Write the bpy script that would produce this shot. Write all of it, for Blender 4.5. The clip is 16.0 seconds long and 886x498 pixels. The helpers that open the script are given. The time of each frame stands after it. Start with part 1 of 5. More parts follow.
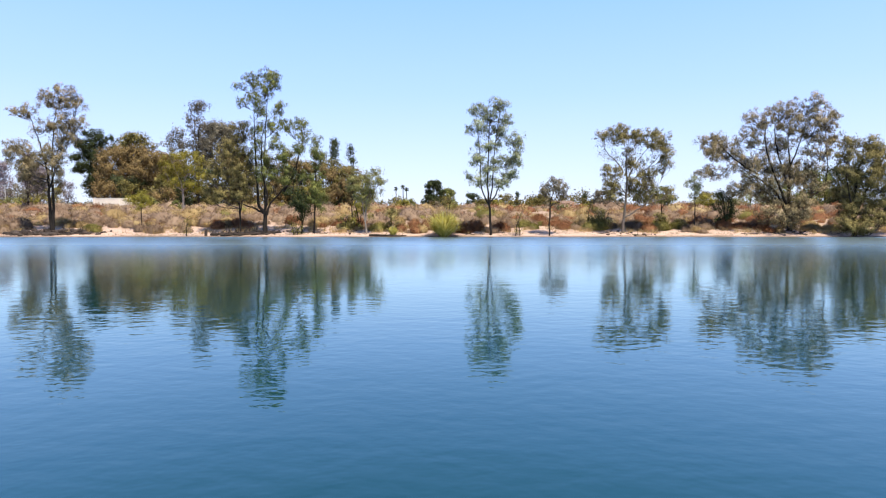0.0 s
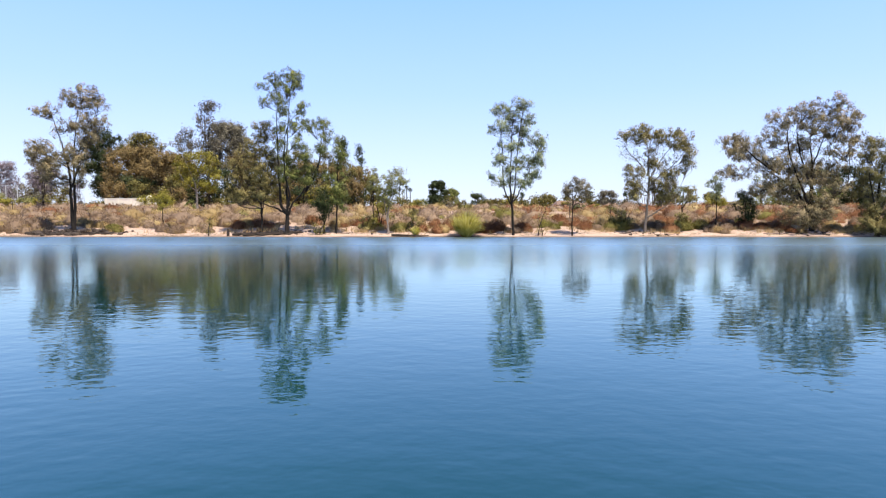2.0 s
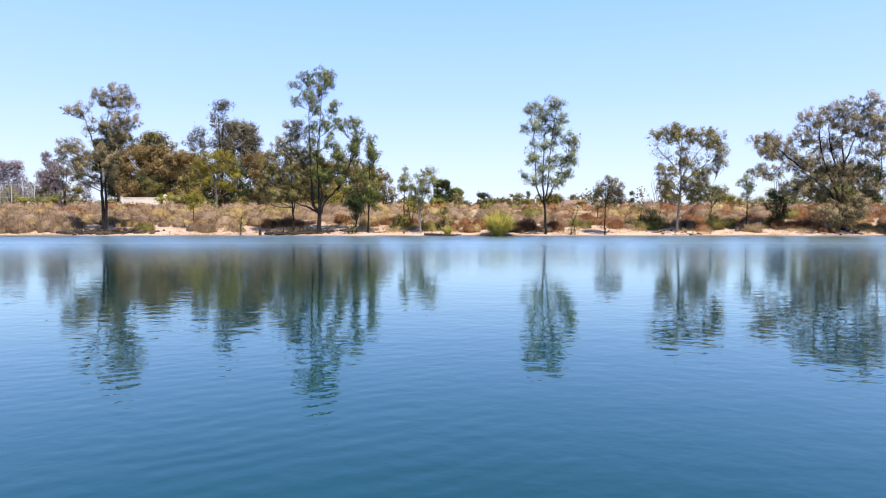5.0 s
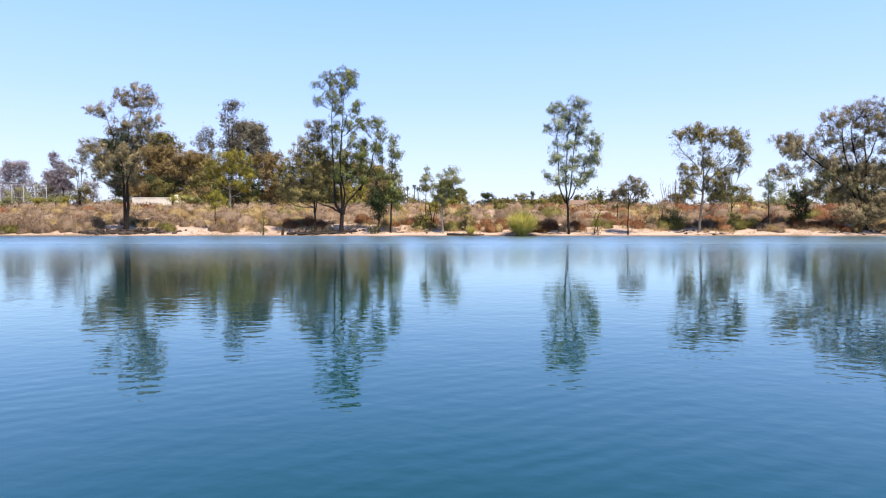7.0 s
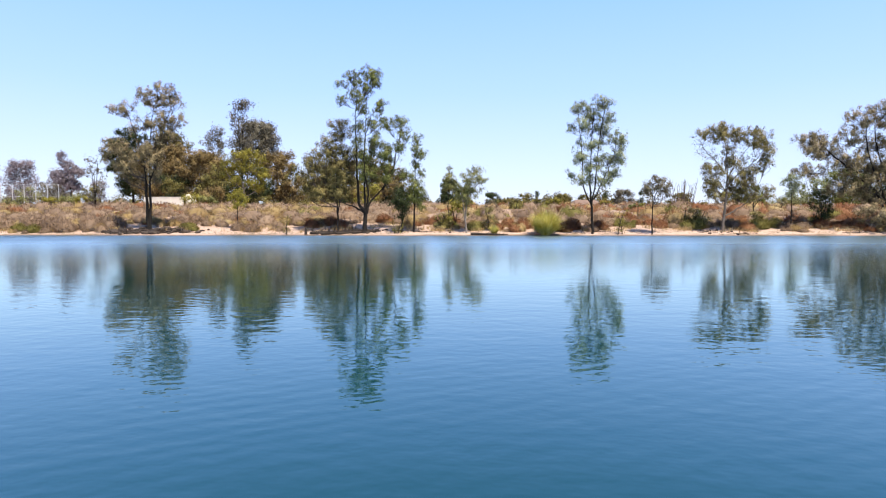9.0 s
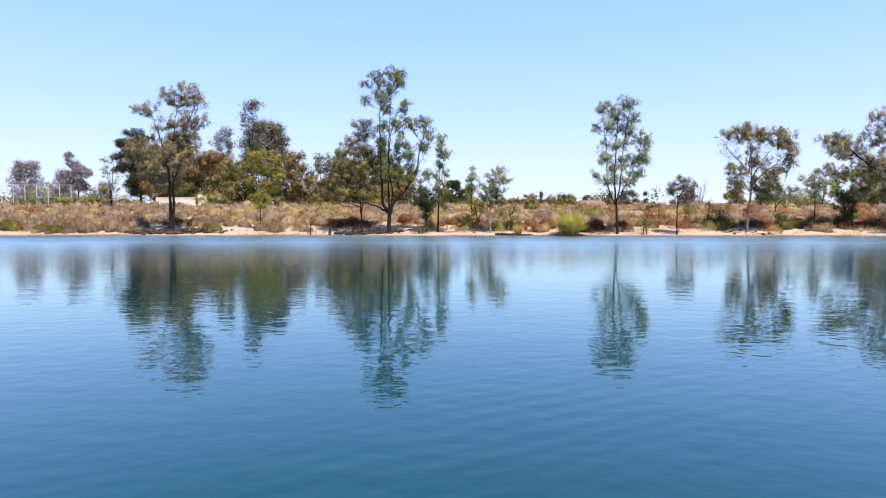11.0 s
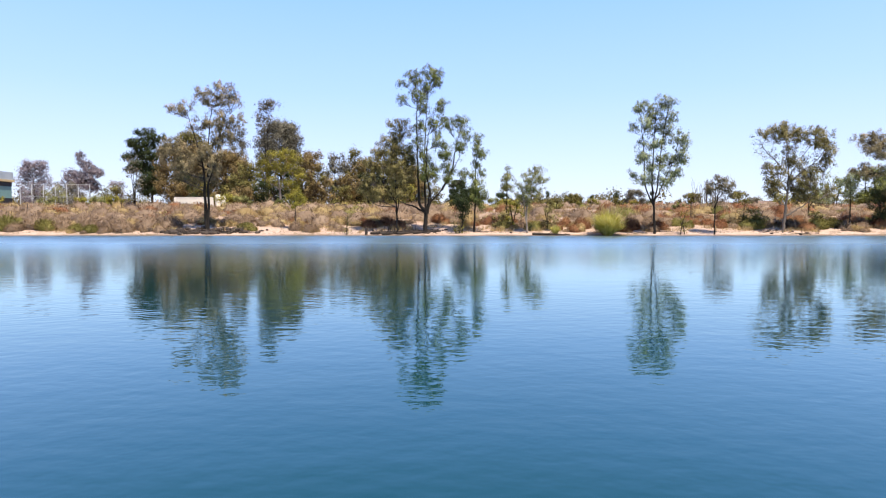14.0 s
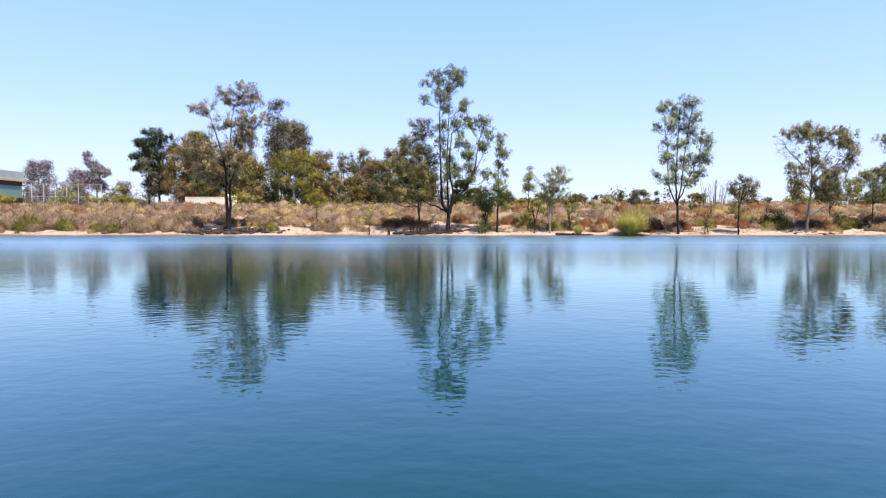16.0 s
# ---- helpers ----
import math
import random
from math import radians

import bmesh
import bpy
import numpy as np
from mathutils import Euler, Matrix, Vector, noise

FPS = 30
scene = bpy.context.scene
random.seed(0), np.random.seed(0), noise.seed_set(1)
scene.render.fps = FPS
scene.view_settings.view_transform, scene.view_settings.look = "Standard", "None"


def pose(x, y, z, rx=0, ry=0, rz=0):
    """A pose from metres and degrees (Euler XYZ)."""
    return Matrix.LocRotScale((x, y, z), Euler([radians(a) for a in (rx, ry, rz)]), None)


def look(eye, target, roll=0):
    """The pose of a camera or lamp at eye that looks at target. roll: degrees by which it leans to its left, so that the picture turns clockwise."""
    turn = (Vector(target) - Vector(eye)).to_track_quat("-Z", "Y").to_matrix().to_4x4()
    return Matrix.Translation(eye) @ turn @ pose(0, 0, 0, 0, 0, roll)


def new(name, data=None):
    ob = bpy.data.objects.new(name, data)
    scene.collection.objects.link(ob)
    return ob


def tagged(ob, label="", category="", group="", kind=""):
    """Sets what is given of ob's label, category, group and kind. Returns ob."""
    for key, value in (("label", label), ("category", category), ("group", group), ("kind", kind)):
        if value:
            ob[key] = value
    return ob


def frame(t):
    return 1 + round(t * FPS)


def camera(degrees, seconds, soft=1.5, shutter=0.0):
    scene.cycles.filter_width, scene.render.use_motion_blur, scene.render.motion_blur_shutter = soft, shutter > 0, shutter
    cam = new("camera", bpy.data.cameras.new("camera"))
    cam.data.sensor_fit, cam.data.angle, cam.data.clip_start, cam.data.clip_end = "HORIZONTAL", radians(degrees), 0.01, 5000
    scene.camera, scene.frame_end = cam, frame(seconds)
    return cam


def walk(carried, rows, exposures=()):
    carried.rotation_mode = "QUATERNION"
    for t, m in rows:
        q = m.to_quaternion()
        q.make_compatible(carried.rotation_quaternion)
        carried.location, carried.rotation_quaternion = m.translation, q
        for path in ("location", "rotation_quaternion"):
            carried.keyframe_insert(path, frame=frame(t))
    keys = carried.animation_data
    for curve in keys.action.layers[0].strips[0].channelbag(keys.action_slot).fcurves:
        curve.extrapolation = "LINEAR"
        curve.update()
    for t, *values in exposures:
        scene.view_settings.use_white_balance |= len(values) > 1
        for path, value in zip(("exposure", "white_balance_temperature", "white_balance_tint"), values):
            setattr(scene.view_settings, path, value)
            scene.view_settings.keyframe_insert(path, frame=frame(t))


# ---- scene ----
cam = camera(72.0, 16.0, soft=1.2)
EXPOSURE = 0.62
METRES, EYE, TILT, LEAN, TURN = 23.0, 1.95, -2.63, 0.0, 0.0
ROWS = [
    (0.0, 0.0, 0.0, 0.0, 0.0, 0.0, -0.0),
    (0.5, -0.0285, 0.0022, -0.0013, 0.01, 0.05, 0.0),
    (1.0, -0.0572, 0.0018, -0.0006, 0.03, 0.03, -0.01),
    (1.5, -0.0877, 0.0019, 0.0006, 0.03, -0.02, -0.02),
    (2.0, -0.118, 0.0032, -0.0011, 0.04, 0.03, -0.02),
    (2.5, -0.1483, 0.0027, -0.0, 0.04, -0.01, -0.01),
    (3.0, -0.1755, 0.004, -0.0004, 0.05, -0.02, -0.02),
    (3.5, -0.2042, 0.0055, -0.0031, 0.05, 0.03, -0.03),
    (4.0, -0.2327, 0.0058, -0.0016, 0.05, -0.0, -0.03),
    (6.5, -0.3848, 0.0085, -0.0022, 0.0, -0.06, 0.01),
    (7.0, -0.415, 0.01, -0.0035, 0.02, -0.02, -0.01),
    (7.5, -0.4451, 0.0124, -0.0022, 0.02, -0.05, -0.01),
    (8.0, -0.477, 0.0145, -0.0036, 0.03, -0.04, -0.02),
    (8.5, -0.5087, 0.0163, -0.0026, 0.02, -0.07, -0.03),
    (9.0, -0.5414, 0.016, -0.0038, 0.02, -0.05, -0.03),
    (11.5, -0.7061, 0.0237, -0.0059, -0.04, 0.01, -0.02),
    (12.0, -0.738, 0.0253, -0.0001, -0.04, -0.11, -0.0),
    (12.5, -0.7712, 0.0266, -0.0021, -0.04, -0.08, 0.0),
    (13.0, -0.8047, 0.0276, -0.0007, -0.05, -0.11, -0.01),
    (13.5, -0.8398, 0.0289, -0.0029, -0.07, -0.06, -0.0),
    (14.0, -0.8739, 0.0315, -0.0041, -0.09, -0.03, -0.0),
    (14.5, -0.9058, 0.0343, -0.0034, -0.11, -0.04, -0.01),
    (15.0, -0.9371, 0.0363, -0.0036, -0.11, -0.06, -0.02),
    (15.5, -0.9671, 0.0388, -0.0038, -0.12, -0.06, -0.02),
    (16.0, -0.9965, 0.0415, -0.0031, -0.11, -0.04, -0.02),
]
walk(cam, [(t, pose(0, 0, EYE, TILT, LEAN, TURN) @ pose(METRES * x, METRES * y, METRES * z, 90 + pitch, roll, yaw)) for t, x, y, z, yaw, pitch, roll in ROWS],
     exposures=[(0.0, EXPOSURE), (16.0, EXPOSURE)])

# ---- world and sun ----
SUN_ELEVATION, SUN_AZIMUTH = 67.0, 146.0      # degrees; azimuth clockwise from straight ahead (+y)
world = bpy.data.worlds.new("world")
scene.world = world
world.use_nodes = True
wn, wl = world.node_tree.nodes, world.node_tree.links
wn.clear()
sky = wn.new("ShaderNodeTexSky")
sky.sky_type, sky.sun_disc = "NISHITA", False
sky.sun_elevation, sky.sun_rotation = radians(SUN_ELEVATION), radians(SUN_AZIMUTH)
sky.altitude, sky.air_density, sky.dust_density, sky.ozone_density = 50, 1.0, 0.6, 1.0
w_back, w_out = wn.new("ShaderNodeBackground"), wn.new("ShaderNodeOutputWorld")
w_back.inputs["Strength"].default_value = 0.132
# a pale summer haze, whiter towards the horizon, over the clear sky
w_tc, w_xyz, w_ramp, w_mix = wn.new("ShaderNodeTexCoord"), wn.new("ShaderNodeSeparateXYZ"), wn.new("ShaderNodeValToRGB"), wn.new("ShaderNodeMix")
wl.new(w_tc.outputs["Generated"], w_xyz.inputs[0])
wl.new(w_xyz.outputs[2], w_ramp.inputs[0])
HAZE = ((0.0, (4.6, 5.1, 6.3)), (0.10, (3.7, 4.65, 7.2)), (0.20, (2.75, 4.1, 8.2)), (0.34, (1.95, 3.5, 8.4)), (0.6, (0.65, 1.5, 3.9)), (1.0, (0.3, 0.85, 1.9)))
while len(w_ramp.color_ramp.elements) < len(HAZE):
    w_ramp.color_ramp.elements.new(0.5)
for e, (p, c) in zip(w_ramp.color_ramp.elements, HAZE):
    e.position, e.color = p, (*c, 1)
w_mix.data_type = "RGBA"
w_mix.inputs[0].default_value = 0.85
wl.new(sky.outputs[0], w_mix.inputs[6])
wl.new(w_ramp.outputs[0], w_mix.inputs[7])
wl.new(w_mix.outputs[2], w_back.inputs["Color"])
wl.new(w_back.outputs[0], w_out.inputs["Surface"])

sun = new("sun", bpy.data.lights.new("sun", "SUN"))
sun.data.energy, sun.data.angle, sun.data.color = 5.0, radians(0.53), (1.0, 0.93, 0.81)
_e, _a = radians(SUN_ELEVATION), radians(SUN_AZIMUTH)
sun.matrix_world = look((200 * math.sin(_a) * math.cos(_e), 200 * math.cos(_a) * math.cos(_e), 200 * math.sin(_e)), (0, 0, 0))


# ---- materials ----
def material(name):
    m = bpy.data.materials.new(name)
    m.use_nodes = True
    n, l = m.node_tree.nodes, m.node_tree.links
    n.clear()
    out = n.new("ShaderNodeOutputMaterial")
    return m, n, l, out


def ramp(n, stops):
    r = n.new("ShaderNodeValToRGB")
    while len(r.color_ramp.elements) < len(stops):
        r.color_ramp.elements.new(0.5)
    for e, (p, c) in zip(r.color_ramp.elements, stops):
        e.position, e.color = p, (*c, 1)
    return r


def noise_tex(n, l, coord, scale, detail=4.0, rough=0.55):
    t = n.new("ShaderNodeTexNoise")
    t.inputs["Scale"].default_value, t.inputs["Detail"].default_value, t.inputs["Roughness"].default_value = scale, detail, rough
    l.new(coord, t.inputs["Vector"])
    return t


def mix_rgb(n, l, fac, a, b, blend="MIX"):
    m = n.new("ShaderNodeMix")
    m.data_type, m.blend_type = "RGBA", blend
    for k, v in ((0, fac), (6, a), (7, b)):
        if isinstance(v, bpy.types.NodeSocket):
            l.new(v, m.inputs[k])
        elif k == 0:
            m.inputs[k].default_value = v
        else:
            m.inputs[k].default_value = (*v, 1)
    return m.outputs[2]


def leaf_material(name, dark, mid, light, clump=0.9, through_light=0.09, drift=0.7, place="Object"):
    """Foliage: tint per leaf and, more broadly, per spray of leaves; in crowns this colour also paints highlights and
    inner shade.
    """
    m, n, l, out = material(name)
    geo, tc = n.new("ShaderNodeNewGeometry"), n.new("ShaderNodeTexCoord")
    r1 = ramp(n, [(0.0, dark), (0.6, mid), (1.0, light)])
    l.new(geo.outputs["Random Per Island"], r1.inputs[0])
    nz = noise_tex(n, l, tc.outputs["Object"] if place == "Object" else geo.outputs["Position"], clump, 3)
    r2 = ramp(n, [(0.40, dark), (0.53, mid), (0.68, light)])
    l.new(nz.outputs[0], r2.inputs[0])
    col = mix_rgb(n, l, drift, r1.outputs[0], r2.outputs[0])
    p = n.new("ShaderNodeBsdfPrincipled")
    p.inputs["Roughness"].default_value, p.inputs["Specular IOR Level"].default_value = 0.55, 0.10
    l.new(col, p.inputs["Base Color"])
    tr = n.new("ShaderNodeBsdfTranslucent")
    l.new(col, tr.inputs["Color"])
    ms = n.new("ShaderNodeMixShader")
    ms.inputs[0].default_value = through_light
    l.new(p.outputs[0], ms.inputs[1])
    l.new(tr.outputs[0], ms.inputs[2])
    l.new(ms.outputs[0], out.inputs[0])
    return m


def plain_material(name, a, b, scale=3.0, roughness=0.8, bump=0.3, metal=0.0, stretch=(1, 1, 1)):
    """Two-tone grained surface with a second, coarser layer of wear."""
    m, n, l, out = material(name)
    tc, mp = n.new("ShaderNodeTexCoord"), n.new("ShaderNodeMapping")
    mp.inputs["Scale"].default_value = stretch
    l.new(tc.outputs["Object"], mp.inputs[0])
    fine, broad = noise_tex(n, l, mp.outputs[0], scale * 6, 5, 0.65), noise_tex(n, l, mp.outputs[0], scale * 0.6, 3)
    r = ramp(n, [(0.32, a), (0.7, b)])
    mx = n.new("ShaderNodeMath")
    mx.operation = "MULTIPLY_ADD"
    mx.inputs[1].default_value = 0.5
    l.new(fine.outputs[0], mx.inputs[0])
    half = n.new("ShaderNodeMath")
    half.operation = "MULTIPLY"
    half.inputs[1].default_value = 0.5
    l.new(broad.outputs[0], half.inputs[0])
    l.new(half.outputs[0], mx.inputs[2])
    l.new(mx.outputs[0], r.inputs[0])
    p = n.new("ShaderNodeBsdfPrincipled")
    p.inputs["Roughness"].default_value, p.inputs["Metallic"].default_value, p.inputs["Specular IOR Level"].default_value = roughness, metal, 0.2 if roughness > 0.75 else 0.5
    l.new(r.outputs[0], p.inputs["Base Color"])
    bp = n.new("ShaderNodeBump")
    bp.inputs["Strength"].default_value, bp.inputs["Distance"].default_value = bump, 0.03
    l.new(fine.outputs[0], bp.inputs["Height"])
    l.new(bp.outputs[0], p.inputs["Normal"])
    l.new(p.outputs[0], out.inputs[0])
    return m


# gum leaves: pale ends paint sunlit sprays, dark ends the crown's inner shade
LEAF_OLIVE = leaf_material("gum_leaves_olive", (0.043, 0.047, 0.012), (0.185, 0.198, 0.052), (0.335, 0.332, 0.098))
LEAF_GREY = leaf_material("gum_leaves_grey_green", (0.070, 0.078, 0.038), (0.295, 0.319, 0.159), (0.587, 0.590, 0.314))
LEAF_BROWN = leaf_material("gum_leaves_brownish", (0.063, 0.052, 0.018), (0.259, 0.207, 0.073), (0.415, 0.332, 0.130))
LEAF_DARK = leaf_material("leaves_dark_green", (0.016, 0.025, 0.008), (0.040, 0.051, 0.018), (0.088, 0.102, 0.037))
LEAF_YELLOW = leaf_material("leaves_yellow_green", (0.132, 0.120, 0.018), (0.255, 0.217, 0.034), (0.432, 0.357, 0.067))
LEAF_FRESH = leaf_material("leaves_fresh_green", (0.109, 0.113, 0.037), (0.230, 0.218, 0.071), (0.380, 0.345, 0.132))
LEAF_PURPLE = leaf_material("leaves_purple_grey", (0.129, 0.107, 0.117), (0.235, 0.195, 0.209), (0.380, 0.320, 0.335))
LEAF_DEAD = leaf_material("leaves_dead_brown", (0.1, 0.08, 0.048), (0.185, 0.148, 0.088), (0.29, 0.24, 0.15))
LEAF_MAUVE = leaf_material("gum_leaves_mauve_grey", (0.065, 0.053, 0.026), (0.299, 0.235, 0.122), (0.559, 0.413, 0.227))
# browner leaves of the woods, with the shade among them darkened into the colour
WOOD_OLIVE_SHADED = leaf_material("woodland_leaves_olive_shaded", (0.047, 0.040, 0.011), (0.159, 0.134, 0.038), (0.334, 0.276, 0.084), 0.45, 0.06, 0.82)
WOOD_BROWN_SHADED = leaf_material("woodland_leaves_brown_shaded", (0.060, 0.042, 0.016), (0.188, 0.128, 0.049), (0.372, 0.255, 0.105), 0.45, 0.06, 0.82)
WOOD_GREY_SHADED = leaf_material("woodland_leaves_grey_shaded", (0.067, 0.060, 0.040), (0.149, 0.129, 0.089), (0.269, 0.235, 0.168), 0.45, 0.06, 0.82)
PAMPAS = leaf_material("fountain_grass_blades", (0.36, 0.32, 0.05), (0.66, 0.58, 0.15), (0.88, 0.82, 0.46), 2.0, 0.35, 0.45)
BRUSH = [
    leaf_material("brush_grey_brown", (0.27, 0.185, 0.125), (0.375, 0.262, 0.178), (0.48, 0.345, 0.232), 0.32, 0.40, 0.80, "ground"),
    leaf_material("brush_rust", (0.22, 0.098, 0.047), (0.325, 0.15, 0.074), (0.42, 0.225, 0.112), 0.32, 0.40, 0.80, "ground"),
    leaf_material("brush_straw", (0.36, 0.245, 0.11), (0.48, 0.345, 0.165), (0.6, 0.455, 0.235), 0.32, 0.40, 0.80, "ground"),
    leaf_material("brush_olive", (0.165, 0.148, 0.042), (0.245, 0.212, 0.062), (0.345, 0.3, 0.098), 0.32, 0.40, 0.80, "ground"),
]
BARK_DARK = plain_material("bark_dark", (0.009, 0.007, 0.005), (0.036, 0.027, 0.021), 1.5, 0.9, 0.6, stretch=(1, 1, 0.3))
BARK_PALE = plain_material("bark_pale", (0.12, 0.09, 0.07), (0.34, 0.29, 0.24), 1.2, 0.8, 0.4, stretch=(1, 1, 0.3))
BARK_LIMB = plain_material("bark_limbs", (0.032, 0.026, 0.023), (0.120, 0.098, 0.086), 1.2, 0.85, 0.4, stretch=(1, 1, 0.3))
BARK_MID = plain_material("bark_mid", (0.06, 0.045, 0.035), (0.22, 0.18, 0.145), 1.2, 0.85, 0.5, stretch=(1, 1, 0.3))
DEADWOOD = plain_material("weathered_wood", (0.018, 0.013, 0.010), (0.085, 0.062, 0.048), 2.0, 0.9, 0.5)
ROCK = plain_material("dark_rock", (0.026, 0.019, 0.014), (0.12, 0.088, 0.068), 1.5, 0.9, 0.8)
WHITE_WALL = plain_material("white_painted_block", (0.70, 0.61, 0.48), (0.84, 0.76, 0.62), 0.6, 0.7, 0.2)
TEAL_WALL = plain_material("teal_painted_wall", (0.14, 0.25, 0.23), (0.20, 0.33, 0.30), 0.4, 0.6, 0.2)
TAN_TRIM = plain_material("tan_fascia", (0.45, 0.33, 0.16), (0.60, 0.46, 0.25), 0.5, 0.6, 0.1)
DARK_TRIM = plain_material("dark_band", (0.012, 0.014, 0.018), (0.03, 0.032, 0.036), 0.5, 0.5, 0.1)
STEEL = plain_material("galvanised_steel", (0.48, 0.47, 0.44), (0.66, 0.65, 0.62), 2.0, 0.5, 0.1, 0.2)
ROOF_GREY = plain_material("grey_roof_sheet", (0.30, 0.34, 0.36), (0.45, 0.49, 0.50), 0.5, 0.5, 0.1)
ROOF_BROWN = plain_material("brown_roof_tiles", (0.16, 0.10, 0.07), (0.28, 0.19, 0.14), 0.8, 0.8, 0.3)


def ground_material():
    m, n, l, out = material("sandy_ground")
    geo = n.new("ShaderNodeNewGeometry")
    xyz = n.new("ShaderNodeSeparateXYZ")
    l.new(geo.outputs["Position"], xyz.inputs[0])
    fine = noise_tex(n, l, geo.outputs["Position"], 3.0, 6, 0.7)
    broad = noise_tex(n, l, geo.outputs["Position"], 0.22, 4)
    sand = ramp(n, [(0.3, (0.36, 0.24, 0.17)), (0.5, (0.49, 0.335, 0.25)), (0.75, (0.60, 0.43, 0.335))])
    l.new(fine.outputs[0], sand.inputs[0])
    litter = ramp(n, [(0.3, (0.15, 0.095, 0.055)), (0.55, (0.30, 0.195, 0.115)), (0.8, (0.46, 0.33, 0.20))])
    l.new(fine.outputs[0], litter.inputs[0])
    patch = ramp(n, [(0.42, (0, 0, 0)), (0.62, (1, 1, 1))])
    l.new(broad.outputs[0], patch.inputs[0])
    # dry leaf litter lies on the land above the beach
    up = n.new("ShaderNodeMapRange")
    up.inputs["From Min"].default_value, up.inputs["From Max"].default_value = 0.45, 2.0
    l.new(xyz.outputs[2], up.inputs[0])
    fac = n.new("ShaderNodeMath")
    fac.operation = "MULTIPLY"
    l.new(up.outputs[0], fac.inputs[0])
    add = n.new("ShaderNodeMath")
    add.operation, add.use_clamp = "MULTIPLY_ADD", True
    l.new(patch.outputs[0], add.inputs[0])
    add.inputs[1].default_value, add.inputs[2].default_value = 0.6, 0.4
    l.new(add.outputs[0], fac.inputs[1])
    dry = mix_rgb(n, l, fac.outputs[0], sand.outputs[0], litter.outputs[0])
    # wet sand along the water's edge
    wet = n.new("ShaderNodeMapRange")
    wet.inputs["From Min"].default_value, wet.inputs["From Max"].default_value = 0.18, 0.04
    wob = n.new("ShaderNodeMath")
    wob.operation = "MULTIPLY_ADD"
    wob.inputs[1].default_value, wob.inputs[2].default_value = -0.25, 0.12
    l.new(broad.outputs[0], wob.inputs[0])
    zz = n.new("ShaderNodeMath")
    l.new(xyz.outputs[2], zz.inputs[0])
    l.new(wob.outputs[0], zz.inputs[1])
    l.new(zz.outputs[0], wet.inputs[0])
    col = mix_rgb(n, l, wet.outputs[0], dry, (0.16, 0.11, 0.075))
    p = n.new("ShaderNodeBsdfPrincipled")
    p.inputs["Roughness"].default_value = 0.95
    l.new(col, p.inputs["Base Color"])
    bp = n.new("ShaderNodeBump")
    bp.inputs["Strength"].default_value, bp.inputs["Distance"].default_value = 0.6, 0.12
    l.new(fine.outputs[0], bp.inputs["Height"])
    l.new(bp.outputs[0], p.inputs["Normal"])
    l.new(p.outputs[0], out.inputs[0])
    return m


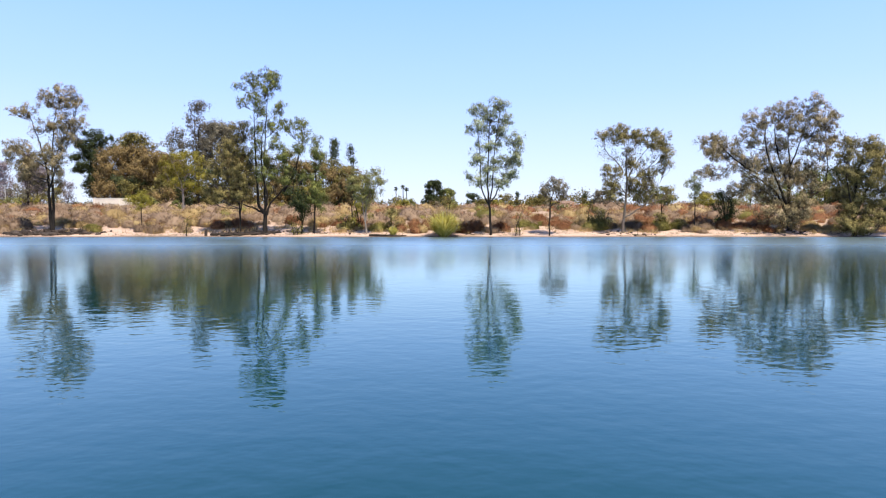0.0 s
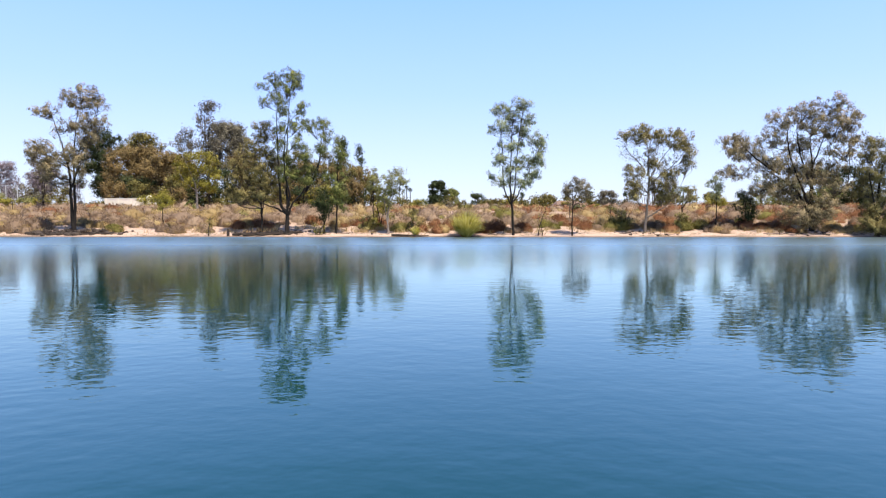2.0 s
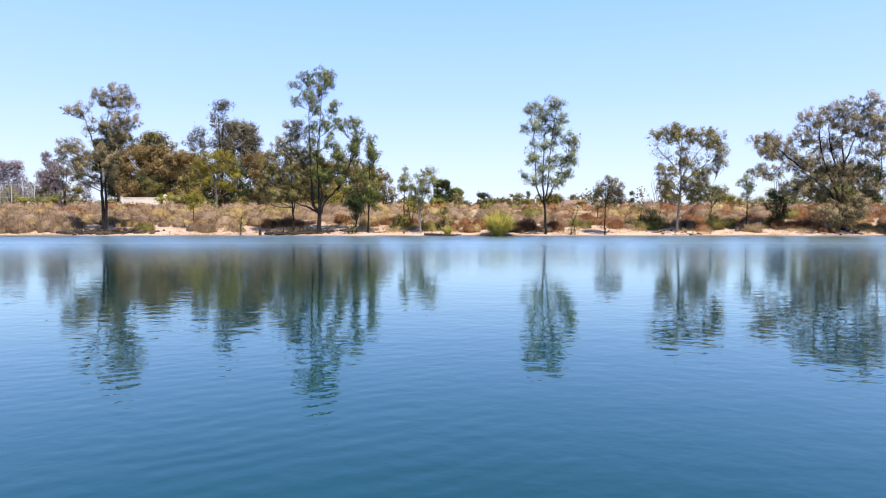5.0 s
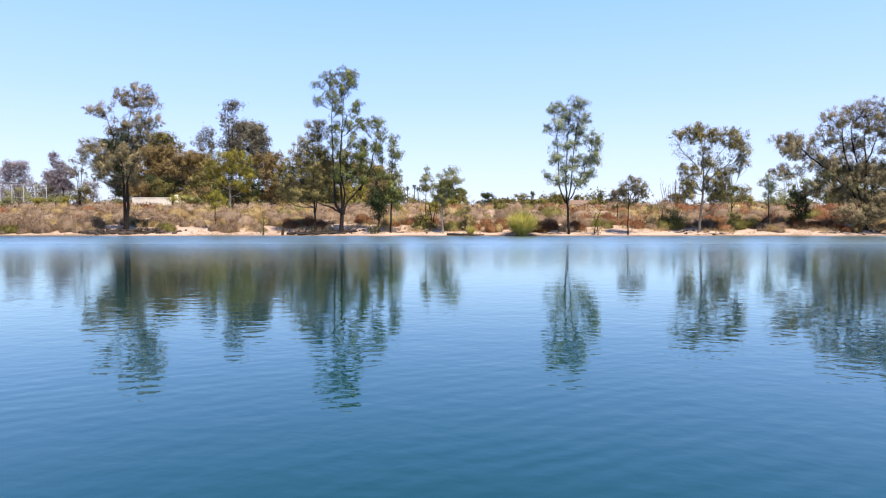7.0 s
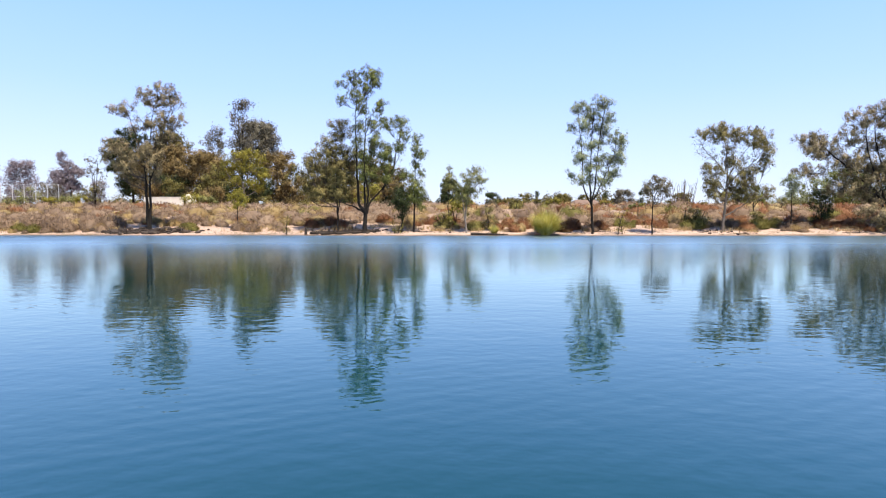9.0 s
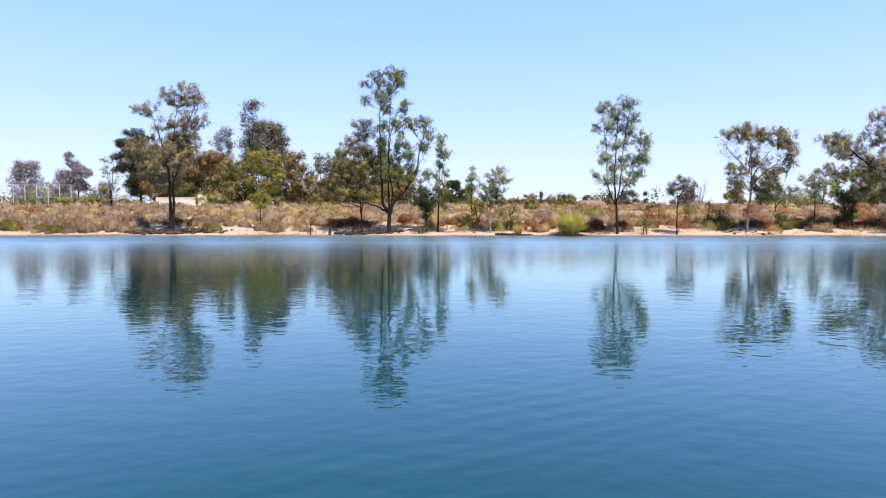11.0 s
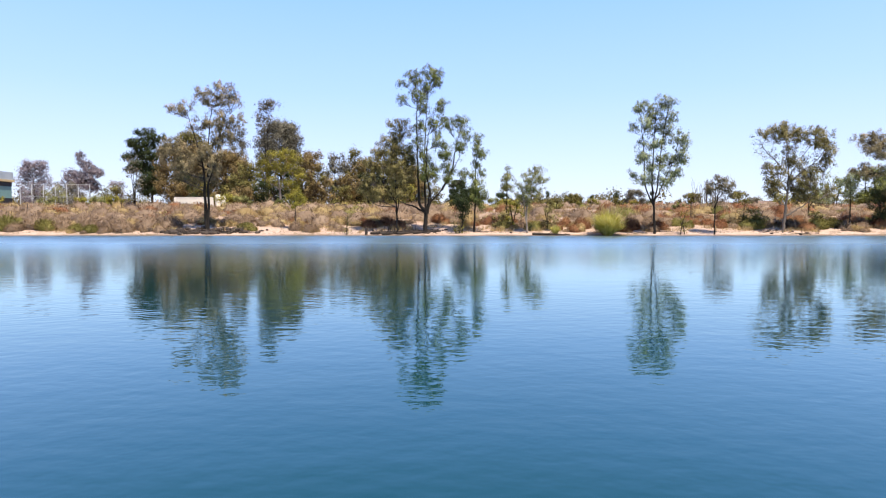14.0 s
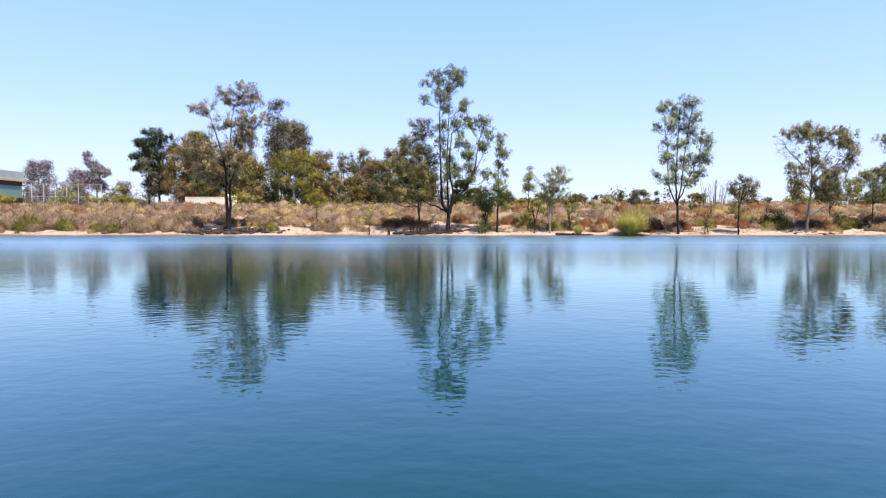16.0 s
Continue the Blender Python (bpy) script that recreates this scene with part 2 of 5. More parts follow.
def water_material():
    m, n, l, out = material("lake_water")
    m.cycles.use_bump_map_correction = False
    geo = n.new("ShaderNodeNewGeometry")

    def ripples(sx, sy, scale, detail, turn):
        mp = n.new("ShaderNodeMapping")
        mp.inputs["Scale"].default_value, mp.inputs["Rotation"].default_value = (sx, sy, 1), (0, 0, radians(turn))
        l.new(geo.outputs["Position"], mp.inputs[0])
        return noise_tex(n, l, mp.outputs[0], scale, detail, 0.5).outputs[0]

    def math_node(kind, a, b, c=None):
        k = n.new("ShaderNodeMath")
        k.operation = kind
        for slot, value in enumerate((a, b, c)):
            if isinstance(value, bpy.types.NodeSocket):
                l.new(value, k.inputs[slot])
            elif value is not None:
                k.inputs[slot].default_value = value
        return k.outputs[0]

    fine = ripples(0.75, 1.0, 4.5, 2, 14)
    small = ripples(0.6, 1.0, 1.7, 2, -8)
    swell = ripples(0.45, 1.0, 0.35, 2, -12)
    # gusts: patches where the breeze ruffles the surface
    gust = noise_tex(n, l, geo.outputs["Position"], 0.05, 2).outputs[0]
    xyz = n.new("ShaderNodeSeparateXYZ")
    l.new(geo.outputs["Position"], xyz.inputs[0])
    far = n.new("ShaderNodeMapRange")
    far.inputs["From Min"].default_value, far.inputs["From Max"].default_value = 11.0, 52.0
    l.new(xyz.outputs[1], far.inputs[0])
    # a train of short slanting wavelets near the shore from which the lake is seen
    mp = n.new("ShaderNodeMapping")
    mp.inputs["Rotation"].default_value = (0, 0, radians(62))
    l.new(geo.outputs["Position"], mp.inputs[0])
    train = n.new("ShaderNodeTexWave")
    train.inputs["Scale"].default_value, train.inputs["Distortion"].default_value = 1.1, 5.0
    train.inputs["Detail"].default_value, train.inputs["Detail Scale"].default_value = 2.0, 0.6
    l.new(mp.outputs[0], train.inputs["Vector"])
    where = ramp(n, [(0.50, (0, 0, 0)), (0.66, (1, 1, 1))])
    l.new(noise_tex(n, l, geo.outputs["Position"], 0.11, 1).outputs[0], where.inputs[0])
    trained = math_node("MULTIPLY", train.outputs[0], where.outputs[0])
    height_sum = math_node("MULTIPLY_ADD", fine, 0.0038, math_node("MULTIPLY_ADD", small, 0.0055, math_node("MULTIPLY_ADD", swell, 0.006, math_node("MULTIPLY", trained, 0.0010))))
    b1 = n.new("ShaderNodeBump")
    b1.inputs["Distance"].default_value = 1.0
    l.new(math_node("MULTIPLY_ADD", far.outputs[0], -0.6, 1.0), b1.inputs["Strength"])
    # seen from afar the wavelets run together into a soft sheen
    last = n.new("ShaderNodeMapRange")
    last.inputs["From Min"].default_value, last.inputs["From Max"].default_value = 38.0, 76.0
    last.inputs["To Max"].default_value = 1.0
    l.new(xyz.outputs[1], last.inputs[0])
    rough = math_node("ADD", math_node("MULTIPLY_ADD", far.outputs[0], 0.255, 0.015), math_node("MULTIPLY", last.outputs[0], 0.05))
    chop = math_node("MULTIPLY_ADD", math_node("POWER", last.outputs[0], 1.5), 26.0, 1.0)
    l.new(math_node("MULTIPLY", height_sum, chop), b1.inputs["Height"])
    deep = ramp(n, [(0.3, (0.0012, 0.030, 0.036)), (0.7, (0.0020, 0.038, 0.046))])
    l.new(gust, deep.inputs[0])
    body, gloss, fres, ms = n.new("ShaderNodeBsdfDiffuse"), n.new("ShaderNodeBsdfGlossy"), n.new("ShaderNodeFresnel"), n.new("ShaderNodeMixShader")
    l.new(deep.outputs[0], body.inputs["Color"])
    gloss.inputs["Color"].default_value = (0.83, 0.97, 0.93, 1)
    l.new(rough, gloss.inputs["Roughness"])
    l.new(b1.outputs[0], gloss.inputs["Normal"])
    fres.inputs["IOR"].default_value = 1.34
    l.new(b1.outputs[0], fres.inputs["Normal"])
    keen = n.new("ShaderNodeMath")
    keen.operation, keen.use_clamp = "MULTIPLY", True
    keen.inputs[1].default_value = 1.42
    l.new(fres.outputs[0], keen.inputs[0])
    l.new(math_node("MINIMUM", keen.outputs[0], 0.84), ms.inputs[0])
    l.new(body.outputs[0], ms.inputs[1])
    l.new(gloss.outputs[0], ms.inputs[2])
    l.new(ms.outputs[0], out.inputs[0])
    return m


GROUND, WATER = ground_material(), water_material()


# ---- mesh helpers ----
def mesh_from(name, verts, faces, mat, smooth=False):
    """A mesh from an (n, 3) array and a list of (m, k) arrays of equal-sided faces."""
    me = bpy.data.meshes.new(name)
    verts = np.asarray(verts, np.float32)
    faces = [np.asarray(f, np.int32) for f in faces if len(f)]
    me.vertices.add(len(verts))
    me.vertices.foreach_set("co", verts.ravel())
    loops = np.concatenate([f.ravel() for f in faces])
    sizes = np.concatenate([np.full(len(f), f.shape[1], np.int32) for f in faces])
    me.loops.add(len(loops))
    me.loops.foreach_set("vertex_index", loops)
    me.polygons.add(len(sizes))
    me.polygons.foreach_set("loop_start", np.concatenate([[0], np.cumsum(sizes)[:-1]]).astype(np.int32))
    me.update(calc_edges=True)
    if smooth:
        me.polygons.foreach_set("use_smooth", np.ones(len(sizes), bool))
    me.materials.append(mat)
    return me


def part(name, me, parent, label=""):
    ob = new(name, me)
    ob.parent = parent
    return tagged(ob, label)


def thing(name, place, label, category, group="", turn=0.0, kind=""):
    e = new(name)
    e.empty_display_size = 0.3
    e.matrix_world = pose(*place, 0, 0, turn)
    return tagged(e, label, category, group, kind)


def tube(pts, radii, sides=7):
    """A tapering tube along a polyline; returns verts and quads."""
    pts, radii = np.asarray(pts, float), np.asarray(radii, float)
    d = np.gradient(pts, axis=0)
    d /= np.linalg.norm(d, axis=1, keepdims=True) + 1e-9
    ref = np.where(np.abs(d[:, 1:2]) > 0.9, [[1.0, 0, 0]], [[0, 1.0, 0]])
    u = np.cross(d, ref)
    u /= np.linalg.norm(u, axis=1, keepdims=True) + 1e-9
    v = np.cross(d, u)
    a = np.linspace(0, 2 * np.pi, sides, endpoint=False)
    ring = np.cos(a)[None, :, None] * u[:, None] + np.sin(a)[None, :, None] * v[:, None]
    verts = (pts[:, None] + ring * radii[:, None, None]).reshape(-1, 3)
    i, k = np.meshgrid(np.arange(len(pts) - 1), np.arange(sides), indexing="ij")
    k2 = (k + 1) % sides
    quads = np.stack([i * sides + k, i * sides + k2, (i + 1) * sides + k2, (i + 1) * sides + k], -1).reshape(-1, 4)
    return verts, quads


def join(pieces):
    verts, quads, base = [], [], 0
    for v, q in pieces:
        verts.append(v)
        quads.append(q + base)
        base += len(v)
    return np.concatenate(verts), np.concatenate(quads)


def curve(points, n=10):
    """A smooth polyline through a few points."""
    p = np.asarray(points, float)
    if len(p) == 2:
        return p[0] + (p[1] - p[0]) * np.linspace(0, 1, n)[:, None]
    p = np.vstack([2 * p[0] - p[1], p, 2 * p[-1] - p[-2]])
    out = []
    for i in range(1, len(p) - 2):
        t = np.linspace(0, 1, n, endpoint=i == len(p) - 3)[:, None]
        a, b, c, d = p[i - 1], p[i], p[i + 1], p[i + 2]
        out.append(0.5 * (2 * b + (c - a) * t + (2 * a - 5 * b + 4 * c - d) * t ** 2 + (3 * b - a - 3 * c + d) * t ** 3))
    return np.concatenate(out)


def leaves(rng, centres, length, width, droop=0.5, facing=None, loose=0.55):
    """Small pointed blades at the given places, hanging more or less; facing: the way in which each spray turns its blades."""
    n = len(centres)
    nm = rng.normal(size=(n, 3))
    nm /= np.linalg.norm(nm, axis=1, keepdims=True)
    if facing is not None:
        nm = facing + nm * loose
        nm /= np.linalg.norm(nm, axis=1, keepdims=True) + 1e-9
    ax = rng.normal(size=(n, 3))
    ax /= np.linalg.norm(ax, axis=1, keepdims=True)
    ax[:, 2] -= droop * 2.0
    ax -= nm * (ax * nm).sum(1, keepdims=True)
    ax /= np.linalg.norm(ax, axis=1, keepdims=True) + 1e-9
    s = np.cross(ax, nm)
    ln = length * rng.uniform(0.6, 1.4, (n, 1))
    w = width * rng.uniform(0.6, 1.4, (n, 1)) * 0.5
    p = centres - ax * ln * 0.5
    v = np.stack([p, p + ax * ln * 0.45 + s * w, p + ax * ln, p + ax * ln * 0.45 - s * w], 1).reshape(-1, 3)
    return v, np.arange(n * 4).reshape(-1, 4)


def soften(me, ways):
    """Fine stems and leaves take the light as the whole mound or spray does."""
    at = me.attributes.new("custom_normal", "FLOAT_VECTOR", "POINT")
    at.data.foreach_set("vector", np.ascontiguousarray(ways, dtype=np.float32).ravel())


def box(x0, y0, z0, x1, y1, z1, bevel=0.0):
    bm = bmesh.new()
    bmesh.ops.create_cube(bm, size=1.0, matrix=Matrix.Translation(((x0 + x1) / 2, (y0 + y1) / 2, (z0 + z1) / 2)) @ Matrix.Diagonal((x1 - x0, y1 - y0, z1 - z0, 1)))
    if bevel:
        bmesh.ops.bevel(bm, geom=bm.edges[:], offset=bevel, segments=2, affect="EDGES", profile=0.5)
    return bm


def bm_mesh(name, bm, mat):
    me = bpy.data.meshes.new(name)
    bm.to_mesh(me)
    bm.free()
    me.materials.append(mat)
    return me


# ---- the ground and the lake ----
SHORE = 74.4
PROFILE_S = np.array([-3000, -120, -112, -105, -40, -6, 0, 1.0, 2.2, 5, 9, 21, 40, 65, 90, 200, 600, 3500.0])
PROFILE_Z = np.array([6, 5.0, 1.5, -0.5, -3, -0.7, 0, 0.15, 0.38, 0.85, 1.45, 2.6, 3.8, 4.6, 4.8, 5.1, 7.0, 11.0])


def waves(x, y, seed, scale, octaves=3):
    """A cheap sum of sines: smooth, irregular unevenness between about -1 and 1."""
    rng = np.random.default_rng(seed)
    out, amp, total = np.zeros(np.broadcast(x, y).shape), 1.0, 0.0
    for _ in range(octaves):
        for _ in range(3):
            a, ph = rng.uniform(0, 2 * np.pi, 2)
            k = 2 * np.pi / (scale * rng.uniform(0.7, 1.5))
            out = out + amp / 3 * np.sin((x * np.cos(a) + y * np.sin(a)) * k + ph)
        total += amp
        amp, scale = amp * 0.5, scale * 0.45
    return out / total * 1.6


def height(x, y):
    x, y = np.asarray(x, float), np.asarray(y, float)
    s = y - SHORE - 0.8 * waves(x, 0 * x, 3, 22) - 0.25 * waves(x, y, 4, 4)
    z = np.interp(s, PROFILE_S, PROFILE_Z)
    rough = np.clip((s - 0.5) / 8, 0, 1)
    return z + rough * (0.10 * waves(x, y, 5, 3.0) + 0.35 * waves(x, y, 6, 16) * np.clip(s / 25, 0, 1))


def ground_z(x, y):
    return float(height(x, y))


xs = np.concatenate([np.linspace(-3500, -400, 24), np.linspace(-380, -160, 30), np.arange(-155, 90, 1.1), np.linspace(95, 380, 36), np.linspace(400, 3500, 24)])
ys = np.concatenate([np.linspace(-3000, -70, 16), np.linspace(-60, 60, 16), np.arange(64, 92, 0.5), np.arange(92.5, 170, 1.6), np.linspace(172, 420, 40), np.linspace(440, 3500, 30)])
gx, gy = np.meshgrid(xs, ys, indexing="ij")
gi = np.arange(gx.size).reshape(gx.shape)
quads = np.stack([gi[:-1, :-1], gi[1:, :-1], gi[1:, 1:], gi[:-1, 1:]], -1).reshape(-1, 4)
ground = new("ground", mesh_from("ground", np.stack([gx, gy, height(gx, gy)], -1).reshape(-1, 3), [quads], GROUND, True))
tagged(ground, "pale sandy bank rising to dry brushland", "ground", kind="structure")

lake = new("water", bm_mesh("water", box(-900, -34, -0.6, 900, 78, 0.0), WATER))
tagged(lake, "calm blue lake with fine ripples and tree reflections", "water", kind="structure")


# ---- trees on the bank ----
def crown_points(rng, clumps, cover, leaf_area, spread, fill=4.2):
    """Places for leaves: every clump is a loose ball of smaller sprays, with gaps between them."""
    pts, ways = [], []
    for x, y, z, rx, rz in clumps:
        ry = 0.6 * (rx + rz)
        n = max(30, int(cover * math.pi * rx * rz * 2 / leaf_area))
        k = max(8, int(fill * (rx * rz / (spread * spread)) ** 0.8))
        d = rng.normal(size=(k, 3))
        d /= np.linalg.norm(d, axis=1, keepdims=True)
        c = np.array([x, y, z]) + d * (rng.uniform(0.02, 1.0, (k, 1)) ** 0.45) * np.array([rx, ry, rz])
        size = spread * rng.uniform(0.35, 1.0, k)
        which = rng.choice(k, n, p=size ** 2 / (size ** 2).sum())
        off = rng.normal(size=(n, 3)) * size[which, None] * np.array([0.52, 0.52, 0.68])
        pts.append(c[which] + off)
        way = off / (np.linalg.norm(off, axis=1, keepdims=True) + 1e-6) + 0.6 * d[which] + np.array([0.15, -0.25, 0.55])
        ways.append(way / (np.linalg.norm(way, axis=1, keepdims=True) + 1e-6))
    return np.concatenate(pts), np.concatenate(ways)


def limbs_to(rng, stems, clumps, twigs=6, rings=6):
    """One curved limb from the nearest fitting point of a stem to every clump, with twigs in it."""
    nodes = np.concatenate([np.column_stack([s, r]) for s, r in stems])
    out = []
    for x, y, z, rx, rz in clumps:
        p, r0 = limb_line(rng, nodes, np.array([x, y, z - 0.2 * rz]), rx, rings)
        pieces = [tube(p, np.linspace(r0, 0.018, len(p)), 5)]
        for _ in range(twigs):
            e = p[-1] + np.clip(rng.normal(size=3), -1.2, 1.2) * 0.55 * np.array([rx, 0.5 * (rx + rz), rz])
            s = p[rng.integers(len(p) // 2, len(p))]
            m = (s + e) / 2 + rng.normal(size=3) * 0.08
            pieces.append(tube([s, m, e], [0.028, 0.02, 0.01], 3))
        out.append(join(pieces))
    return out


def limb_line(rng, nodes, c, rx, rings):
    """The line of a limb that leaves the stems below the place c and bends up to it, and its thickness."""
    d = np.linalg.norm(nodes[:, :3] - c, axis=1)
    cost = d + np.where(nodes[:, 2] > c[2] - 0.35 * d, 2.5, 0.0) + 0.1 * np.abs(nodes[:, 2] - (c[2] - 0.8 * d))
    a = nodes[np.argmin(cost)]
    d0 = np.linalg.norm(a[:3] - c)
    mid = (a[:3] + c) / 2 + np.array([0, 0, -0.10 * d0]) + rng.normal(size=3) * 0.06 * d0
    return curve([a[:3], mid, c], rings), min(a[3] * 0.7, 0.02 + 0.014 * d0 + 0.01 * rx)


def gum_tree(base, radius, leaf, bark, label, stems, lobes, seed, name="gum_tree", cover=1.0, size=(0.24, 0.072), spread=0.40, category="tree", fuller=1.0):
    """A gum: curving stems, a limb to every lobe of the crown, a twig to every tuft in the lobe, and drooping leaves round the twig's end."""
    rng = np.random.default_rng(seed)
    tree = thing(name, base, label, category)
    half = max(abs(c[0]) + c[2] for c in lobes) * 0.55
    tall = max(c[1] + c[3] for c in lobes)
    foot = ground_z(base[0], base[1]) - base[2] - 0.35
    made = []
    for i, s in enumerate(stems):
        lean = float(rng.uniform(-0.05, 0.05)) * (1 + i)
        p3 = [(x, lean * z, z) for x, z in s]
        r0 = radius * (1.0 if i == 0 else 0.85 if s[0][1] <= 0.05 else 0.42 if s[0][1] < 0.3 * tall else 0.28)
        if s[0][1] <= 0.05:
            p3 = [(p3[0][0], 0, foot)] + p3
        p = curve(p3, 7)
        p[1:-1] += rng.normal(size=(len(p) - 2, 3)) * 0.03
        r = r0 * np.linspace(1.0, 0.0, len(p)) ** 1.25 + 0.03
        if s[0][1] <= 0.05:
            r[:4] *= np.array([1.5, 1.3, 1.15, 1.05])
        made.append((p, r))
    nodes = np.concatenate([np.column_stack([p, r]) for p, r in made])
    pts, ways = [], []
    for x, z, rx, rz in lobes:
        rx, rz = fuller * (1.15 * rx + 0.1), fuller * (1.15 * rz + 0.1)
        c = np.array([x, float(rng.uniform(-1, 1)) * half * 0.3, z - 0.25])
        p, r0 = limb_line(rng, nodes, c - np.array([0, 0, 0.45 * rz]), rx, 6)
        pieces = [tube(p, np.linspace(r0, 0.02, len(p)), 5)]
        low = 1.25 - 0.5 * z / tall
        n = max(5, int(cover * low * 1.9 * math.pi * rx * rz / (spread * spread * 1.9)))
        d = rng.normal(size=(n, 3))
        d /= np.linalg.norm(d, axis=1, keepdims=True)
        tufts = c + d * (rng.uniform(0.05, 1.0, (n, 1)) ** 0.42) * np.array([rx, 0.6 * (rx + rz), rz])
        for e, way in zip(tufts, d):
            s = p[rng.integers(len(p) // 2, len(p))]
            m = (s + e) / 2 + np.array([0, 0, -0.08]) + rng.normal(size=3) * 0.06
            pieces.append(tube([s, m, e], [0.024, 0.016, 0.008], 3))
            t = spread * rng.uniform(0.45, 1.15)
            k = max(10, int(72 * (t / spread) ** 2 * (spread / 0.40) ** 2 * 0.0173 / (size[0] * size[1])))
            off = np.clip(rng.normal(size=(k, 3)), -1.7, 1.7) * np.array([0.58, 0.58, 0.52]) * t
            off[:, 2] -= 0.35 * (off[:, 0] ** 2 + off[:, 1] ** 2) / t
            pts.append(e + off)
            w = off / t + 0.55 * way + np.array([0.05, -0.12, 0.42])
            ways.append(w / (np.linalg.norm(w, axis=1, keepdims=True) + 1e-6))
        v, q = join(pieces)
        part("limb", mesh_from("limb", v, [q], BARK_LIMB if bark is BARK_DARK else bark, True), tree)
    # small wisps of leaves on short twigs along the upper stems
    pieces = [tube(p, r, 9) for p, r in made]
    for p, r in made:
        for a in p[p[:, 2] > 0.42 * tall]:
            for _ in range(int(rng.integers(0, 3))):
                d = np.clip(rng.normal(size=3), -1.3, 1.3) * np.array([1.0, 1.0, 0.5]) + np.array([0, 0, 0.3])
                e = a + d * rng.uniform(0.5, 1.1) * spread / 0.4
                pieces.append(tube([a, (a + e) / 2 - np.array([0, 0, 0.06]), e], [0.022, 0.015, 0.008], 3))
                k = max(8, int(20 * 0.0173 * (spread / 0.4) ** 2 / (size[0] * size[1])))
                off = rng.normal(size=(k, 3)) * np.array([0.2, 0.2, 0.24]) * spread / 0.4
                pts.append(e + off)
                w = off / 0.3 + np.array([0.05, -0.15, 0.4])
                ways.append(w / (np.linalg.norm(w, axis=1, keepdims=True) + 1e-6))
    v, q = join(pieces)
    part("trunk", mesh_from("trunk", v, [q], bark, True), tree)
    pts, ways = np.concatenate(pts), np.concatenate(ways)
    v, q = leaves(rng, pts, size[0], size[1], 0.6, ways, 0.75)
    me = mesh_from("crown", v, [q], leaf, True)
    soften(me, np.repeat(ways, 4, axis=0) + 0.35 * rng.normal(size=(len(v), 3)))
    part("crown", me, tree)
    return tree


gum_tree((-49.6, 77.5, 0.96), 0.24, LEAF_MAUVE, BARK_DARK,
    "tall grey-green gum tree with forked dark trunk on rocks",
    [[(-0.1, 0.0), (-0.2, 3.7), (-0.2, 6.6), (-0.8, 9.9), (-1.6, 12.5), (-2.1, 14.2)], [(0.1, 0.0), (0.15, 3.7), (0.15, 7.3), (0.2, 10.1), (0.5, 13.2), (0.8, 15.3)], [(0.2, 9.9), (1.2, 11.8), (1.8, 13.9), (2.4, 15.6)], [(-0.2, 7.3), (-2.0, 8.5), (-3.7, 9.4), (-5.1, 9.9)], [(0.5, 5.2), (1.1, 6.6), (1.7, 8.3)]],
    [(-0.3, 16.8, 1.4, 0.9), (2.2, 17.2, 1.4, 1.0), (3.6, 16.1, 0.7, 0.8), (1.1, 16.1, 1.4, 0.6), (-3.8, 14.9, 0.8, 0.6), (-2.7, 15.2, 0.8, 0.8), (-1.2, 13.3, 1.1, 0.6), (0.6, 13.3, 1.0, 0.6), (3.0, 14.0, 1.4, 0.7), (4.4, 13.6, 0.6, 0.6), (1.9, 12.3, 1.1, 1.3), (3.1, 11.9, 0.6, 0.9), (1.0, 9.9, 1.1, 1.2), (-0.7, 9.1, 1.0, 1.0), (1.4, 8.2, 0.8, 1.0), (-2.5, 9.7, 0.9, 0.8), (-4.2, 10.6, 1.3, 0.8), (-5.5, 9.5, 0.8, 0.8), (-3.9, 8.4, 1.0, 0.7), (-2.3, 7.6, 0.9, 0.8), (-3.4, 6.7, 0.7, 0.6), (-1.7, 6.3, 0.9, 0.6), (0.7, 6.7, 0.6, 0.8)], 11, cover=0.85, fuller=1.1)
